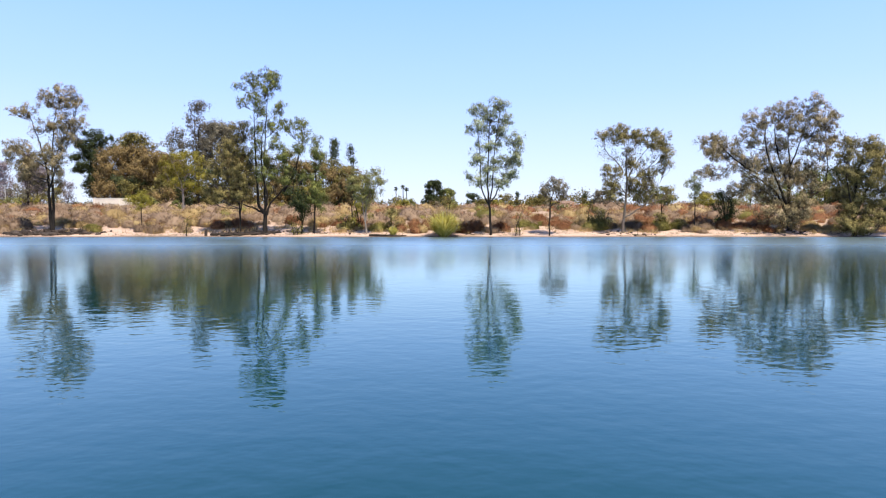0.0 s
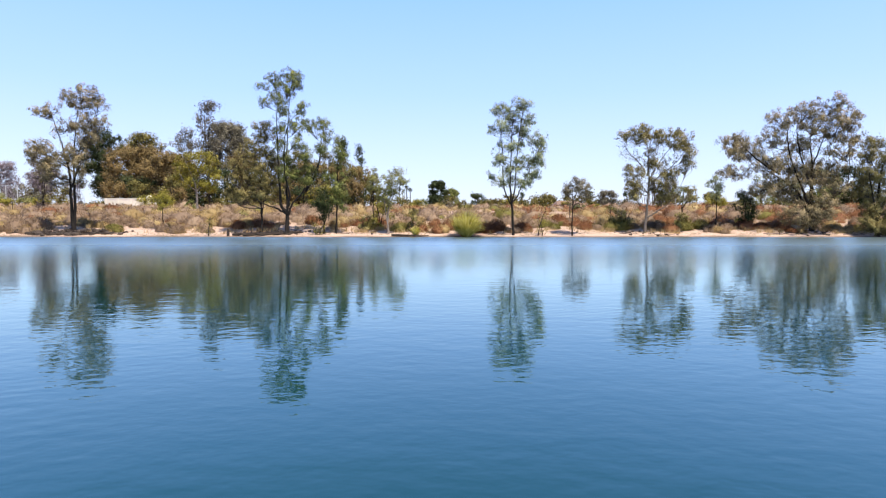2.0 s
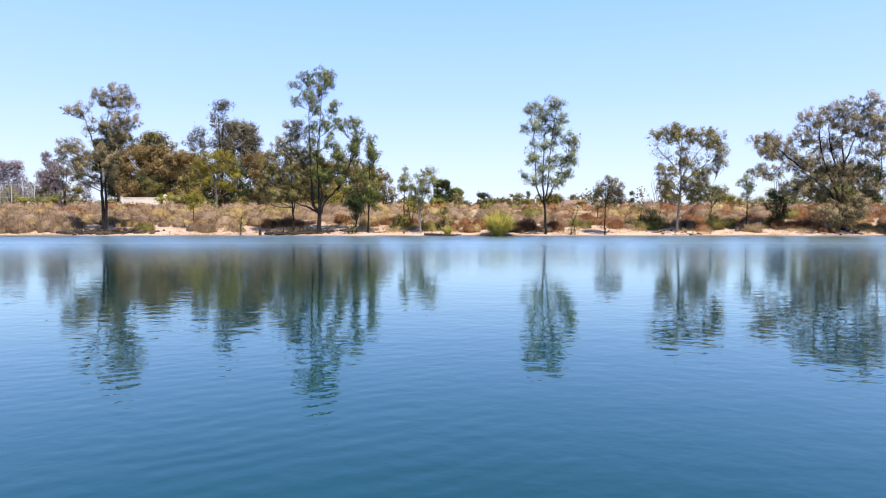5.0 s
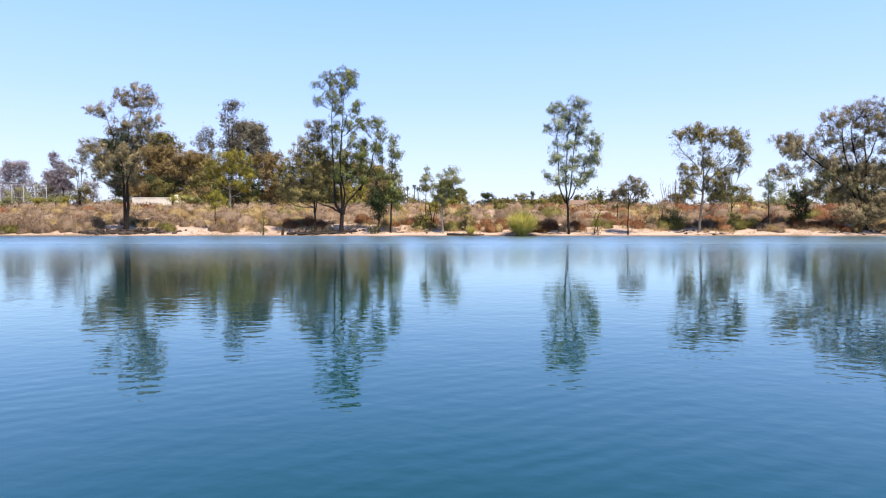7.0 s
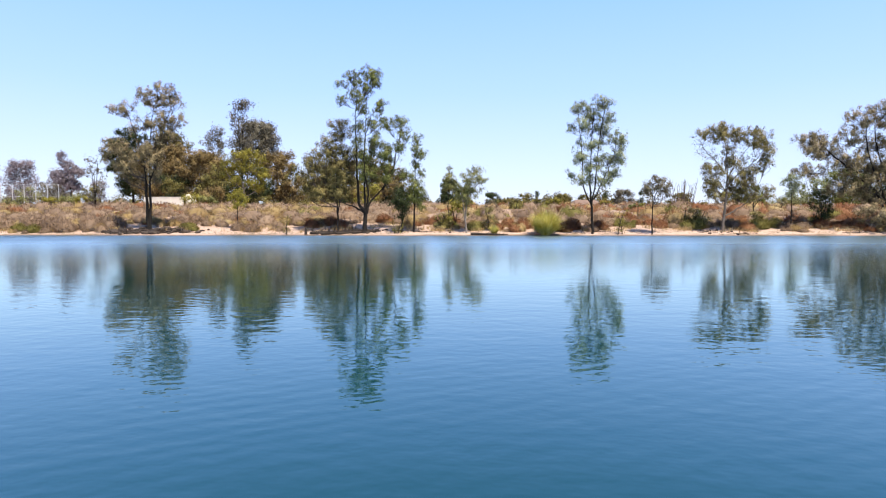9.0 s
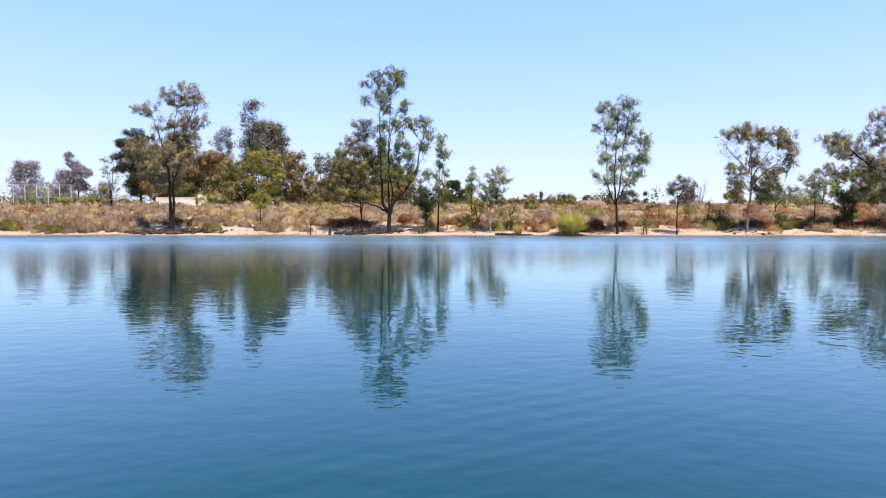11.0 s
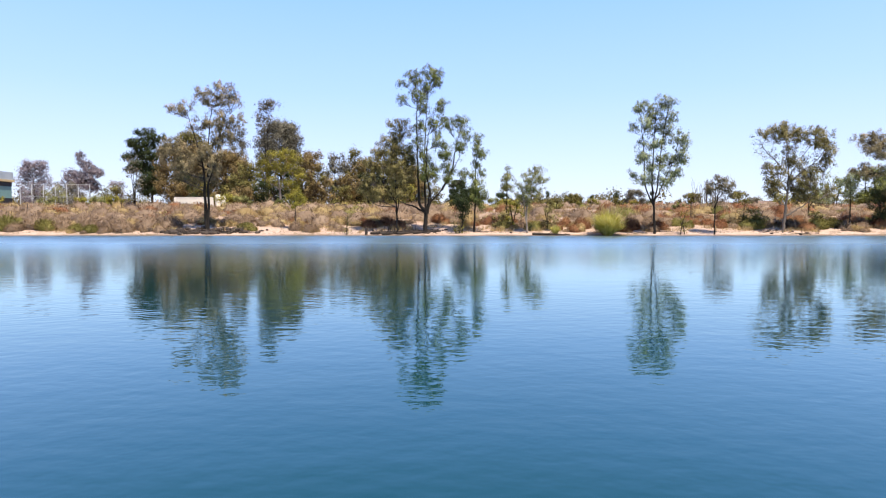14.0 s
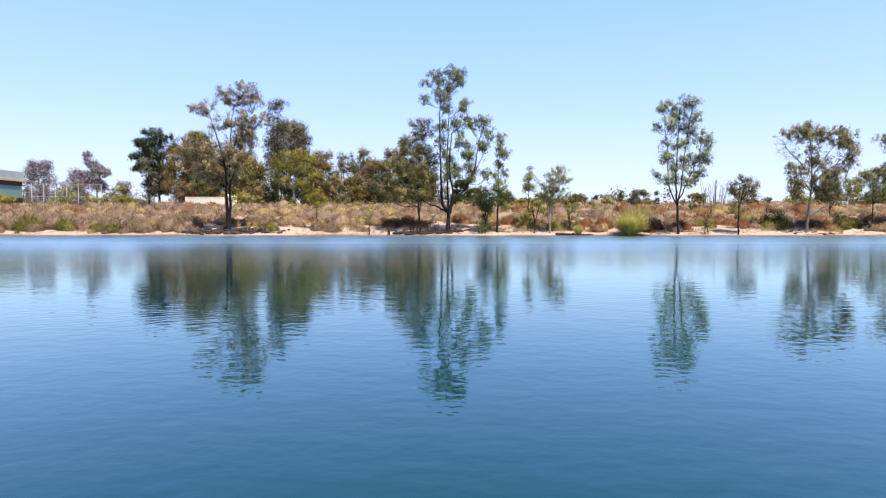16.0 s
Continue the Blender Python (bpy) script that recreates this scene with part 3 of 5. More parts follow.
gum_tree((-22.2, 75.9, 0.77), 0.30, LEAF_OLIVE, BARK_DARK,
    "tallest slender gum tree with several dark upright stems",
    [[(0.0, 0.0), (0.1, 2.1), (-0.6, 3.0), (-0.8, 5.9), (-0.9, 9.4), (-1.0, 12.8), (-0.8, 16.6)], [(0.1, 1.9), (-0.0, 5.3), (-0.1, 8.7), (0.1, 12.8), (0.3, 17.6)], [(0.3, 1.9), (0.7, 3.3), (2.1, 4.9), (3.1, 6.6), (4.3, 9.0)], [(0.1, 2.1), (0.6, 4.2), (0.2, 7.3), (0.4, 10.8), (1.2, 13.6)], [(-0.0, 2.1), (-1.4, 2.8), (-2.8, 3.3), (-3.8, 3.9)], [(2.1, 4.9), (3.3, 7.3), (3.8, 10.1), (4.4, 12.7)]],
    [(0.3, 19.6, 1.0, 0.7), (1.5, 18.6, 1.0, 1.0), (-1.4, 18.9, 1.0, 0.9), (-2.5, 17.9, 0.8, 0.5), (0.1, 17.6, 1.4, 0.9), (-0.7, 16.3, 1.0, 0.8), (-2.8, 16.2, 0.6, 0.8), (2.0, 15.5, 0.8, 0.8), (-0.2, 15.0, 1.0, 0.6), (-0.6, 12.9, 0.8, 0.7), (1.3, 13.1, 1.0, 1.0), (3.0, 13.4, 0.8, 0.9), (1.6, 11.0, 0.8, 0.7), (4.5, 13.5, 0.8, 0.8), (5.0, 12.1, 0.7, 0.8), (4.3, 10.5, 0.9, 0.6), (2.4, 9.7, 0.8, 0.8), (3.0, 7.7, 0.8, 0.8), (4.9, 7.1, 0.8, 0.6), (0.1, 9.0, 0.8, 1.0), (0.2, 7.2, 0.9, 1.0), (-0.9, 10.9, 0.6, 0.6), (2.8, 6.4, 0.6, 0.5), (1.2, 7.5, 0.6, 1.0)], 12, cover=1.0)
gum_tree((-25.8, 77.6, 1.53), 0.13, LEAF_BROWN, BARK_DARK,
    "bushy olive-brown gum tree beside the tallest gum",
    [[(0.0, 0.0), (-0.1, 3.9), (-0.3, 8.8), (-0.1, 12.0)], [(0.0, 1.1), (0.6, 4.9), (1.1, 8.8)], [(-0.1, 2.5), (-1.4, 5.4), (-2.4, 7.4)]],
    [(-0.3, 12.8, 0.9, 0.6), (1.1, 11.9, 0.7, 0.8), (-0.1, 11.3, 0.9, 0.7), (-1.4, 10.4, 0.8, 0.7), (-2.5, 9.3, 0.7, 0.8), (-0.7, 9.3, 0.9, 0.8), (0.7, 9.5, 0.8, 0.9), (-3.0, 7.8, 0.8, 0.8), (-1.5, 7.6, 1.0, 0.8), (0.0, 7.4, 1.0, 0.9), (1.6, 8.0, 0.8, 1.0), (-3.4, 5.9, 0.8, 0.9), (-1.8, 5.7, 1.0, 0.9), (-0.1, 5.4, 1.0, 0.9), (1.4, 5.9, 0.8, 0.9), (-2.5, 4.0, 0.9, 0.7), (-0.8, 3.9, 1.0, 0.7), (0.9, 4.0, 0.8, 0.7), (-4.0, 4.6, 0.6, 0.8)], 13, cover=1.05, fuller=1.1)
gum_tree((-16.1, 76.3, 0.82), 0.15, LEAF_OLIVE, BARK_DARK,
    "slim young gum tree with narrow olive crown",
    [[(0.0, 0.0), (0.1, 3.2), (0.2, 7.3), (0.4, 11.0)]],
    [(0.5, 11.2, 0.5, 0.7), (0.6, 9.9, 0.8, 1.1), (0.4, 8.7, 0.6, 0.8), (1.1, 7.2, 0.5, 0.4), (-0.3, 6.8, 0.4, 0.4), (0.3, 5.4, 0.9, 1.0), (0.8, 4.0, 0.7, 1.1), (-0.2, 4.2, 0.6, 0.8)], 14)
gum_tree((-17.6, 76.0, 0.84), 0.13, LEAF_DARK, BARK_DARK,
    "small dark leafy tree beside the slim gum",
    [[(0.0, 0.0), (0.1, 2.4), (-0.1, 4.5)], [(0.0, 0.3), (0.5, 2.8), (0.6, 4.2)]],
    [(-0.2, 4.8, 0.9, 0.6), (-0.5, 3.7, 0.8, 1.0), (0.5, 3.3, 0.8, 1.0), (-0.1, 2.3, 0.6, 0.6)], 15)
gum_tree((-11.8, 79.3, 1.80), 0.09, LEAF_FRESH, BARK_DARK,
    "thin sapling with a small tufted crown",
    [[(0.0, 0.0), (0.0, 2.7), (0.1, 6.1)]],
    [(0.2, 6.7, 0.4, 0.6), (0.0, 5.5, 0.7, 0.7), (0.3, 4.6, 0.8, 0.5), (-0.3, 4.8, 0.5, 0.4)], 16)
gum_tree((-9.6, 76.2, 0.70), 0.13, LEAF_FRESH, BARK_PALE,
    "pale green young tree with a loose rounded crown",
    [[(0.0, 0.0), (0.0, 2.9), (0.6, 5.6), (1.0, 7.6)], [(0.0, 0.0), (-0.3, 2.5), (-0.6, 4.6)], [(0.0, 2.9), (0.8, 4.9), (1.7, 5.9)]],
    [(1.0, 7.7, 1.0, 0.6), (1.7, 6.5, 0.8, 0.8), (0.2, 6.8, 0.9, 0.7), (-0.6, 5.8, 0.8, 0.5), (0.9, 5.4, 1.1, 0.6), (-0.1, 4.2, 1.2, 0.9)], 17, cover=0.85)
gum_tree((5.9, 75.3, 0.80), 0.17, LEAF_GREY, BARK_DARK,
    "upright gum tree with airy grey-green leaf sprays",
    [[(0.0, 0.0), (-0.2, 3.0), (-0.4, 5.4), (-0.4, 7.5), (-0.3, 10.9), (-0.1, 14.7)], [(-0.2, 3.0), (-1.1, 5.1), (-1.3, 7.5), (-1.4, 10.3), (-1.8, 14.0)], [(-0.2, 3.0), (0.1, 5.4), (0.2, 7.5), (0.5, 10.9), (1.0, 14.7)], [(-0.2, 3.3), (0.5, 4.2), (1.2, 5.8), (2.1, 7.5), (2.9, 9.6), (3.1, 11.3)]],
    [(0.8, 15.5, 1.2, 0.8), (-1.0, 15.1, 0.8, 0.7), (-2.2, 14.9, 0.6, 0.7), (0.2, 14.2, 1.5, 0.7), (2.0, 14.0, 0.6, 0.8), (-1.6, 12.9, 0.7, 0.9), (0.1, 12.7, 1.0, 0.7), (1.3, 12.3, 0.6, 0.6), (-2.7, 12.7, 0.5, 0.5), (0.2, 10.7, 1.1, 0.7), (2.7, 11.5, 0.8, 0.8), (3.4, 10.8, 0.6, 0.6), (3.1, 9.3, 0.8, 1.0), (1.8, 8.7, 0.8, 0.8), (-1.8, 8.9, 0.8, 0.6), (-0.4, 7.6, 0.7, 0.7), (0.6, 8.4, 0.6, 0.7), (2.5, 7.3, 1.0, 0.7), (1.5, 6.3, 0.8, 0.6), (-1.6, 6.3, 0.6, 0.6), (-2.7, 7.1, 0.4, 0.4), (-0.0, 6.3, 0.6, 0.6), (-1.4, 10.8, 0.4, 0.6)], 18, cover=1.05)
gum_tree((13.1, 75.0, 0.24), 0.12, LEAF_DEAD, BARK_DARK,
    "small half-dead tree with brownish drooping leaves",
    [[(0.0, 0.0), (0.0, 2.8), (0.0, 6.0)], [(0.0, 3.7), (0.4, 5.3), (0.8, 6.5)], [(0.0, 3.1), (0.7, 4.4), (1.4, 5.3)]],
    [(0.5, 6.9, 0.9, 0.6), (-0.3, 6.0, 0.9, 0.6), (1.1, 6.0, 0.7, 0.7), (-0.8, 5.5, 0.6, 0.4), (1.8, 5.1, 0.4, 0.6)], 19)
gum_tree((22.8, 77.3, 1.05), 0.2, LEAF_BROWN, BARK_MID,
    "umbrella-shaped gum tree with pale leaning trunk",
    [[(0.0, 0.0), (0.2, 2.4), (0.4, 4.9), (0.3, 7.4), (0.2, 9.5), (-0.2, 11.3)], [(0.3, 6.0), (1.0, 7.4), (1.9, 8.8), (3.1, 10.4)], [(0.4, 5.3), (1.7, 6.7), (3.5, 8.1), (4.8, 9.9)], [(0.3, 7.1), (-0.5, 8.5), (-1.6, 9.5), (-2.3, 10.9)], [(0.2, 1.4), (1.4, 2.1), (2.8, 3.1), (3.5, 4.2)], [(0.3, 6.7), (0.5, 8.8), (0.8, 10.9)], [(0.3, 4.2), (-0.6, 5.3), (-1.5, 6.6)]],
    [(-2.6, 11.8, 0.9, 0.6), (-0.9, 12.4, 1.0, 0.7), (0.8, 12.4, 1.0, 0.8), (1.9, 11.7, 0.9, 0.9), (-0.5, 11.4, 1.1, 0.5), (3.7, 12.4, 0.9, 0.7), (4.8, 11.3, 0.9, 0.9), (3.3, 10.9, 1.0, 0.6), (5.4, 9.5, 0.7, 0.9), (5.4, 8.1, 0.8, 0.7), (0.9, 10.0, 0.6, 0.5), (1.2, 8.7, 0.9, 0.6), (3.4, 7.3, 0.9, 0.7), (2.6, 6.2, 1.0, 0.9), (1.3, 5.6, 0.8, 0.8), (3.3, 4.6, 0.9, 0.9), (2.0, 4.1, 0.8, 0.6), (-1.2, 7.2, 0.8, 0.6), (-2.2, 7.6, 0.5, 0.6), (-2.0, 6.1, 0.6, 0.7), (-1.8, 4.6, 0.8, 0.9), (-0.7, 5.3, 0.5, 0.6), (5.6, 4.7, 0.6, 0.6)], 20, cover=1.1, fuller=1.08)
gum_tree((44.4, 78.2, 1.04), 0.36, LEAF_MAUVE, BARK_DARK,
    "broad spreading gum tree with many heavy limbs",
    [[(0.0, 0.0), (-0.1, 2.5), (-0.1, 5.3), (0.0, 8.2), (-0.3, 11.1), (0.2, 14.3)], [(-0.0, 0.9), (-1.4, 4.3), (-2.9, 5.7), (-4.5, 6.8), (-6.7, 8.2)], [(-0.2, 2.1), (-1.6, 5.3), (-3.1, 8.6), (-3.8, 11.4), (-3.7, 13.6)], [(0.1, 0.3), (0.8, 2.3), (2.6, 3.9), (4.3, 5.3), (4.7, 8.2), (4.4, 11.1)], [(0.0, 7.5), (1.2, 10.0), (2.2, 12.9)], [(-4.5, 6.8), (-7.4, 8.6), (-9.3, 10.2), (-10.0, 11.2)], [(-0.1, 5.0), (-1.3, 8.2), (-2.1, 11.8), (-1.9, 13.9)]],
    [(1.1, 15.7, 1.7, 0.8), (4.0, 14.3, 1.4, 0.9), (-2.0, 14.9, 1.7, 0.8), (-5.2, 13.8, 1.3, 1.0), (-0.5, 13.4, 1.7, 1.1), (2.4, 12.8, 1.7, 1.3), (5.3, 12.5, 0.9, 1.0), (-5.5, 11.8, 1.4, 0.9), (-9.6, 11.6, 1.4, 0.9), (-10.8, 9.8, 1.2, 0.9), (-7.8, 10.2, 1.4, 1.0), (-5.9, 8.6, 1.6, 1.1), (-9.4, 7.5, 1.7, 0.7), (-1.2, 11.1, 1.6, 0.9), (-2.9, 8.6, 1.7, 1.2), (2.8, 10.2, 1.7, 0.9), (2.2, 7.6, 1.9, 1.3), (-0.7, 7.1, 1.3, 1.2), (-3.9, 6.2, 1.9, 1.0), (-6.4, 5.2, 1.3, 0.8), (-1.7, 4.6, 1.6, 1.0), (2.1, 5.5, 1.3, 1.0), (-1.9, 2.1, 2.2, 1.2), (0.3, 2.8, 1.2, 1.4)], 21, cover=0.85, fuller=1.22)
gum_tree((36.9, 80.0, 1.50), 0.12, LEAF_DARK, BARK_DARK,
    "small dark green tree beside the spreading gum",
    [[(0.0, 0.0), (-0.1, 2.3), (-0.6, 4.1)], [(0.0, 0.2), (0.5, 2.3), (0.6, 3.7)]],
    [(-0.8, 4.4, 0.8, 0.5), (0.3, 3.9, 0.8, 0.6), (-0.3, 2.9, 1.1, 0.8), (0.8, 2.2, 0.8, 0.8), (0.1, 1.2, 0.9, 0.8)], 22)
gum_tree((50.7, 75.2, 0.80), 0.32, LEAF_BROWN, BARK_DARK,
    "leafy gum tree with foliage hanging to the sand",
    [[(0.0, 0.0), (0.0, 2.6), (0.2, 6.1), (1.0, 9.6), (1.3, 10.9)], [(0.0, 1.9), (1.4, 5.4), (3.1, 8.9), (4.1, 9.9)], [(0.0, 1.3), (-1.0, 4.4), (-1.7, 7.1)]],
    [(-0.3, 11.1, 1.0, 0.7), (1.3, 10.9, 1.2, 0.8), (3.0, 10.2, 1.2, 0.8), (5.0, 9.7, 1.1, 1.0), (-1.1, 9.4, 1.0, 1.0), (0.8, 9.1, 1.4, 1.0), (2.9, 8.2, 1.4, 1.1), (5.2, 7.5, 1.2, 1.2), (-0.7, 7.3, 1.2, 1.1), (1.4, 6.8, 1.4, 1.1), (3.5, 5.8, 1.2, 1.0), (-1.3, 5.3, 1.0, 1.0), (0.6, 4.6, 1.4, 1.0), (2.7, 3.7, 1.3, 1.0), (-0.5, 2.9, 1.2, 1.0), (1.5, 2.1, 1.1, 1.0), (-1.4, 1.1, 1.0, 1.0), (0.4, 0.7, 1.1, 0.8), (3.0, 1.7, 0.8, 0.8), (5.3, 4.4, 1.1, 1.3)], 23, cover=1.6)
gum_tree((33.1, 80.3, 1.91), 0.1, LEAF_GREY, BARK_DARK,
    "thin sapling with sparse grey leaves",
    [[(0.0, 0.0), (0.0, 2.4), (-0.2, 5.5)]],
    [(-0.2, 5.8, 0.7, 0.4), (-0.5, 4.9, 0.5, 0.5), (0.2, 4.6, 0.5, 0.6), (-0.1, 3.8, 0.6, 0.4)], 24)
gum_tree((-126.3, 225.0, 10.86), 0.5, LEAF_DARK, BARK_DARK,
    "tall dark green tree at the end of the woods",
    [[(0.0, 0.0), (-0.1, 6.0), (-0.5, 12.8), (-1.6, 22.0)], [(-0.1, 6.0), (2.3, 11.7), (3.7, 18.9)], [(-0.2, 9.7), (-3.8, 13.8), (-6.6, 18.3)]],
    [(-2.4, 23.4, 3.1, 1.4), (2.1, 21.4, 3.9, 1.6), (-6.6, 20.1, 2.7, 1.6), (-2.1, 19.1, 3.5, 2.1), (-8.7, 14.6, 1.9, 1.2), (-5.0, 15.6, 2.7, 1.9), (5.1, 17.5, 1.9, 1.9), (0.3, 15.0, 3.3, 2.1), (-3.9, 11.5, 2.9, 1.7), (1.9, 10.3, 3.3, 2.3), (-7.6, 10.3, 1.7, 1.2), (-1.1, 7.2, 3.3, 2.1), (4.3, 6.2, 2.1, 2.1), (-4.0, 4.7, 2.1, 1.4), (0.9, 2.9, 2.5, 1.7), (-2.4, 1.9, 2.5, 1.4), (0.1, 5.1, 2.9, 1.9), (2.9, 2.5, 2.1, 1.7), (-1.8, 10.5, 2.9, 1.9)], 25, "tree", 2.3, (0.6, 0.24), 1.0)
gum_tree((-148.5, 224.0, 10.20), 0.3, LEAF_PURPLE, BARK_DARK,
    "dark purplish tree with a spiky top behind the brush",
    [[(0.0, 0.0), (-0.3, 5.1), (-1.6, 10.2), (-2.7, 15.1)], [(-0.1, 4.1), (2.7, 8.6)], [(-0.3, 4.1), (-3.9, 8.2)]],
    [(-2.7, 15.3, 1.0, 1.4), (-1.9, 12.5, 1.6, 1.6), (-0.3, 10.2, 2.3, 1.6), (-4.3, 8.6, 1.8, 1.0), (2.1, 9.8, 1.4, 1.0), (-1.3, 6.8, 2.7, 1.9), (3.7, 9.0, 1.0, 1.0), (0.5, 4.3, 2.3, 1.6)], 26, "tree", 1.9, (0.55, 0.2), 0.8, fuller=1.15)
gum_tree((30.2, 84.5, 1.91), 0.12, LEAF_OLIVE, BARK_DARK,
    "small olive tree growing in the brush",
    [[(0.0, 0.0), (0.1, 2.5), (0.4, 4.4)], [(0.0, 1.7), (0.9, 3.3), (1.3, 4.2)]],
    [(-0.9, 4.4, 0.8, 0.6), (0.4, 4.8, 0.8, 0.5), (1.3, 3.7, 0.6, 0.8), (-0.2, 3.3, 0.8, 0.6)], 27)
gum_tree((-38.8, 78.5, 1.18), 0.08, LEAF_YELLOW, BARK_DARK,
    "little lollipop sapling on a thin stem",
    [[(0.0, 0.0), (0.0, 2.0), (0.1, 4.0)]],
    [(0.1, 4.3, 1.0, 0.5), (-0.6, 3.6, 0.7, 0.5), (0.7, 3.5, 0.7, 0.5), (0.1, 3.0, 0.8, 0.4)], 28)


# ---- woods and trees behind the brush ----
def back_tree(x, y, top, width, leaf, seed, label, form="round", bark=BARK_DARK, name="tree", bare=0.12, cover=1.05, category="tree", airy=1.0):
    """A tree further off: trunk, limbs and a crown of sprays; top is the height of its tip above the lake."""
    rng = np.random.default_rng(seed)
    z0 = ground_z(x, y)
    h = top - z0
    tree = thing(name, (x, y, z0), label, category)
    n = int(max(14, h * width / 4.5) / airy ** 1.3)
    clumps = []
    for i in range(n):
        f = rng.uniform(bare, 1.0)
        if form == "round":
            w = math.sqrt(max(0.05, 1 - abs(2 * f - 1.05) ** 2.2))
        elif form == "spire":
            w = 0.25 + 0.75 * (1 - f)
        elif form == "topped":
            f = rng.uniform(0.55, 1.0)
            w = 0.35 + 0.65 * math.sqrt(max(0.0, 1 - (2 * (f - 0.5) - 0.5) ** 2 * 3))
        else:
            w = 0.55 + 0.45 * math.sin(3.1 * f) ** 2
        a, r = rng.uniform(0, 2 * math.pi), 0.5 * width * w * math.sqrt(rng.uniform(0.05, 1))
        s = rng.uniform(0.09, 0.17) * (width + 0.4 * h) * 0.80 * airy
        clumps.append((r * math.cos(a), r * math.sin(a), min(f * h, h - 0.75 * s), s, s * 0.75))
    k = 1 + int(rng.integers(1, 4))
    stems = []
    for i in range(k):
        e = np.array([rng.uniform(-0.22, 0.22) * width, rng.uniform(-0.2, 0.2) * width, h * rng.uniform(0.7, 0.92)])
        p = curve([(0, 0, -0.4), e * np.array([0.25, 0.25, 0.4]), e], 6)
        stems.append((p, np.linspace(0.022 * h * 0.62, 0.04, len(p))))
    tv, tq = join([tube(p, r, 7) for p, r in stems])
    part("trunk", mesh_from("trunk", tv, [tq], bark, True), tree)
    for lv, lq in limbs_to(rng, stems, clumps, 1, 3):
        part("limb", mesh_from("limb", lv, [lq], bark, True), tree)
    far = max(1.0, (y / 140) ** 0.8)
    size = (0.47 * far, 0.20 * far) if name == "tree" else (0.30, 0.12)
    loose = 0.8 * far if name == "tree" else 0.09 + 0.075 * width
    if y > 340:
        loose, cover = 0.9, cover * 1.5
    pts, ways = crown_points(rng, clumps, 0.88 * cover, 0.5 * size[0] * size[1], loose, 6.0)
    pts[:, 2] = np.maximum(pts[:, 2], 0.2)
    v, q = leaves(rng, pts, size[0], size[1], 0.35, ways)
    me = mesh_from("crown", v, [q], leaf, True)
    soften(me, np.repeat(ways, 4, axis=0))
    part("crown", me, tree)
    return tree


back_tree(-107, 214, 32.5, 14, WOOD_OLIVE_SHADED, 202, "olive green tree in the woods", cover=0.75, airy=0.8)
back_tree(-103, 200, 26.5, 19, WOOD_BROWN_SHADED, 203, "broad brownish tree at the edge of the woods", cover=0.85, airy=0.85)
back_tree(-93, 206, 24.0, 12, WOOD_BROWN_SHADED, 204, "brownish tree in the woods")
back_tree(-85, 196, 31.5, 9, WOOD_GREY_SHADED, 205, "grey leafy tree rising from the woods", "loose", cover=0.6, airy=0.75)
back_tree(-70.5, 191, 32.5, 15, WOOD_GREY_SHADED, 206, "round grey-brown gum crown above the woods", bare=0.45, cover=0.7, airy=0.75)
back_tree(-69.5, 174, 36.0, 5.5, WOOD_GREY_SHADED, 207, "thin tall gum with leaves only at its top", "topped", cover=0.3)
back_tree(-82.5, 180, 22.0, 14, WOOD_BROWN_SHADED, 208, "broad brown tree in the woods")
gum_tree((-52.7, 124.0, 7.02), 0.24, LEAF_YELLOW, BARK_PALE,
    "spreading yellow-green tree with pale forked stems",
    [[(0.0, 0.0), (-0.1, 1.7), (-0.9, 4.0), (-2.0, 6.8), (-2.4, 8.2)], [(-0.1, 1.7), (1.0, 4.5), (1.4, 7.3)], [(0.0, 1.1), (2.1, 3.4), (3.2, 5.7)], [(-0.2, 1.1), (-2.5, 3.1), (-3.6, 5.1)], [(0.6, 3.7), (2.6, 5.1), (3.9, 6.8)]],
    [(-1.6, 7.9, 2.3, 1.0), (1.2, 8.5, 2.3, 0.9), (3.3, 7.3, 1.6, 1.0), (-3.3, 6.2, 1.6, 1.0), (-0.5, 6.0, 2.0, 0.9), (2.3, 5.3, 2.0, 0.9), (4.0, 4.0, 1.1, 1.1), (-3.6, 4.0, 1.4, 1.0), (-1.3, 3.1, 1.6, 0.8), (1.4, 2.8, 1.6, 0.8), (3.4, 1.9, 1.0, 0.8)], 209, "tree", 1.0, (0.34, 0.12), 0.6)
back_tree(-53.5, 160, 20.0, 8, WOOD_BROWN_SHADED, 210, "dense brown tree beside the yellow-green one")
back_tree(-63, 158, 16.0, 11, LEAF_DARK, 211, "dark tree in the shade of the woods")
back_tree(-73, 165, 17.0, 11, WOOD_OLIVE_SHADED, 212, "dark olive tree in the woods")
back_tree(-51.7, 186, 22.5, 8, WOOD_GREY_SHADED, 213, "grey-green gum along the woods", "loose")
back_tree(-45.9, 183, 23.2, 7, WOOD_OLIVE_SHADED, 214, "olive gum along the woods", "loose")
back_tree(-41.6, 178, 19.5, 9, WOOD_BROWN_SHADED, 215, "brownish gum along the woods")
back_tree(-38.7, 188, 24.0, 7, WOOD_OLIVE_SHADED, 216, "olive gum along the woods", "loose")
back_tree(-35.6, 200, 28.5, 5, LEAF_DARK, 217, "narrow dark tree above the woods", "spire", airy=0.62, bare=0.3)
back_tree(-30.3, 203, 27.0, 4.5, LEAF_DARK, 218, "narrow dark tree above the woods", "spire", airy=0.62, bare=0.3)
back_tree(-32, 192, 19.5, 10, WOOD_OLIVE_SHADED, 219, "olive tree at the end of the woods")
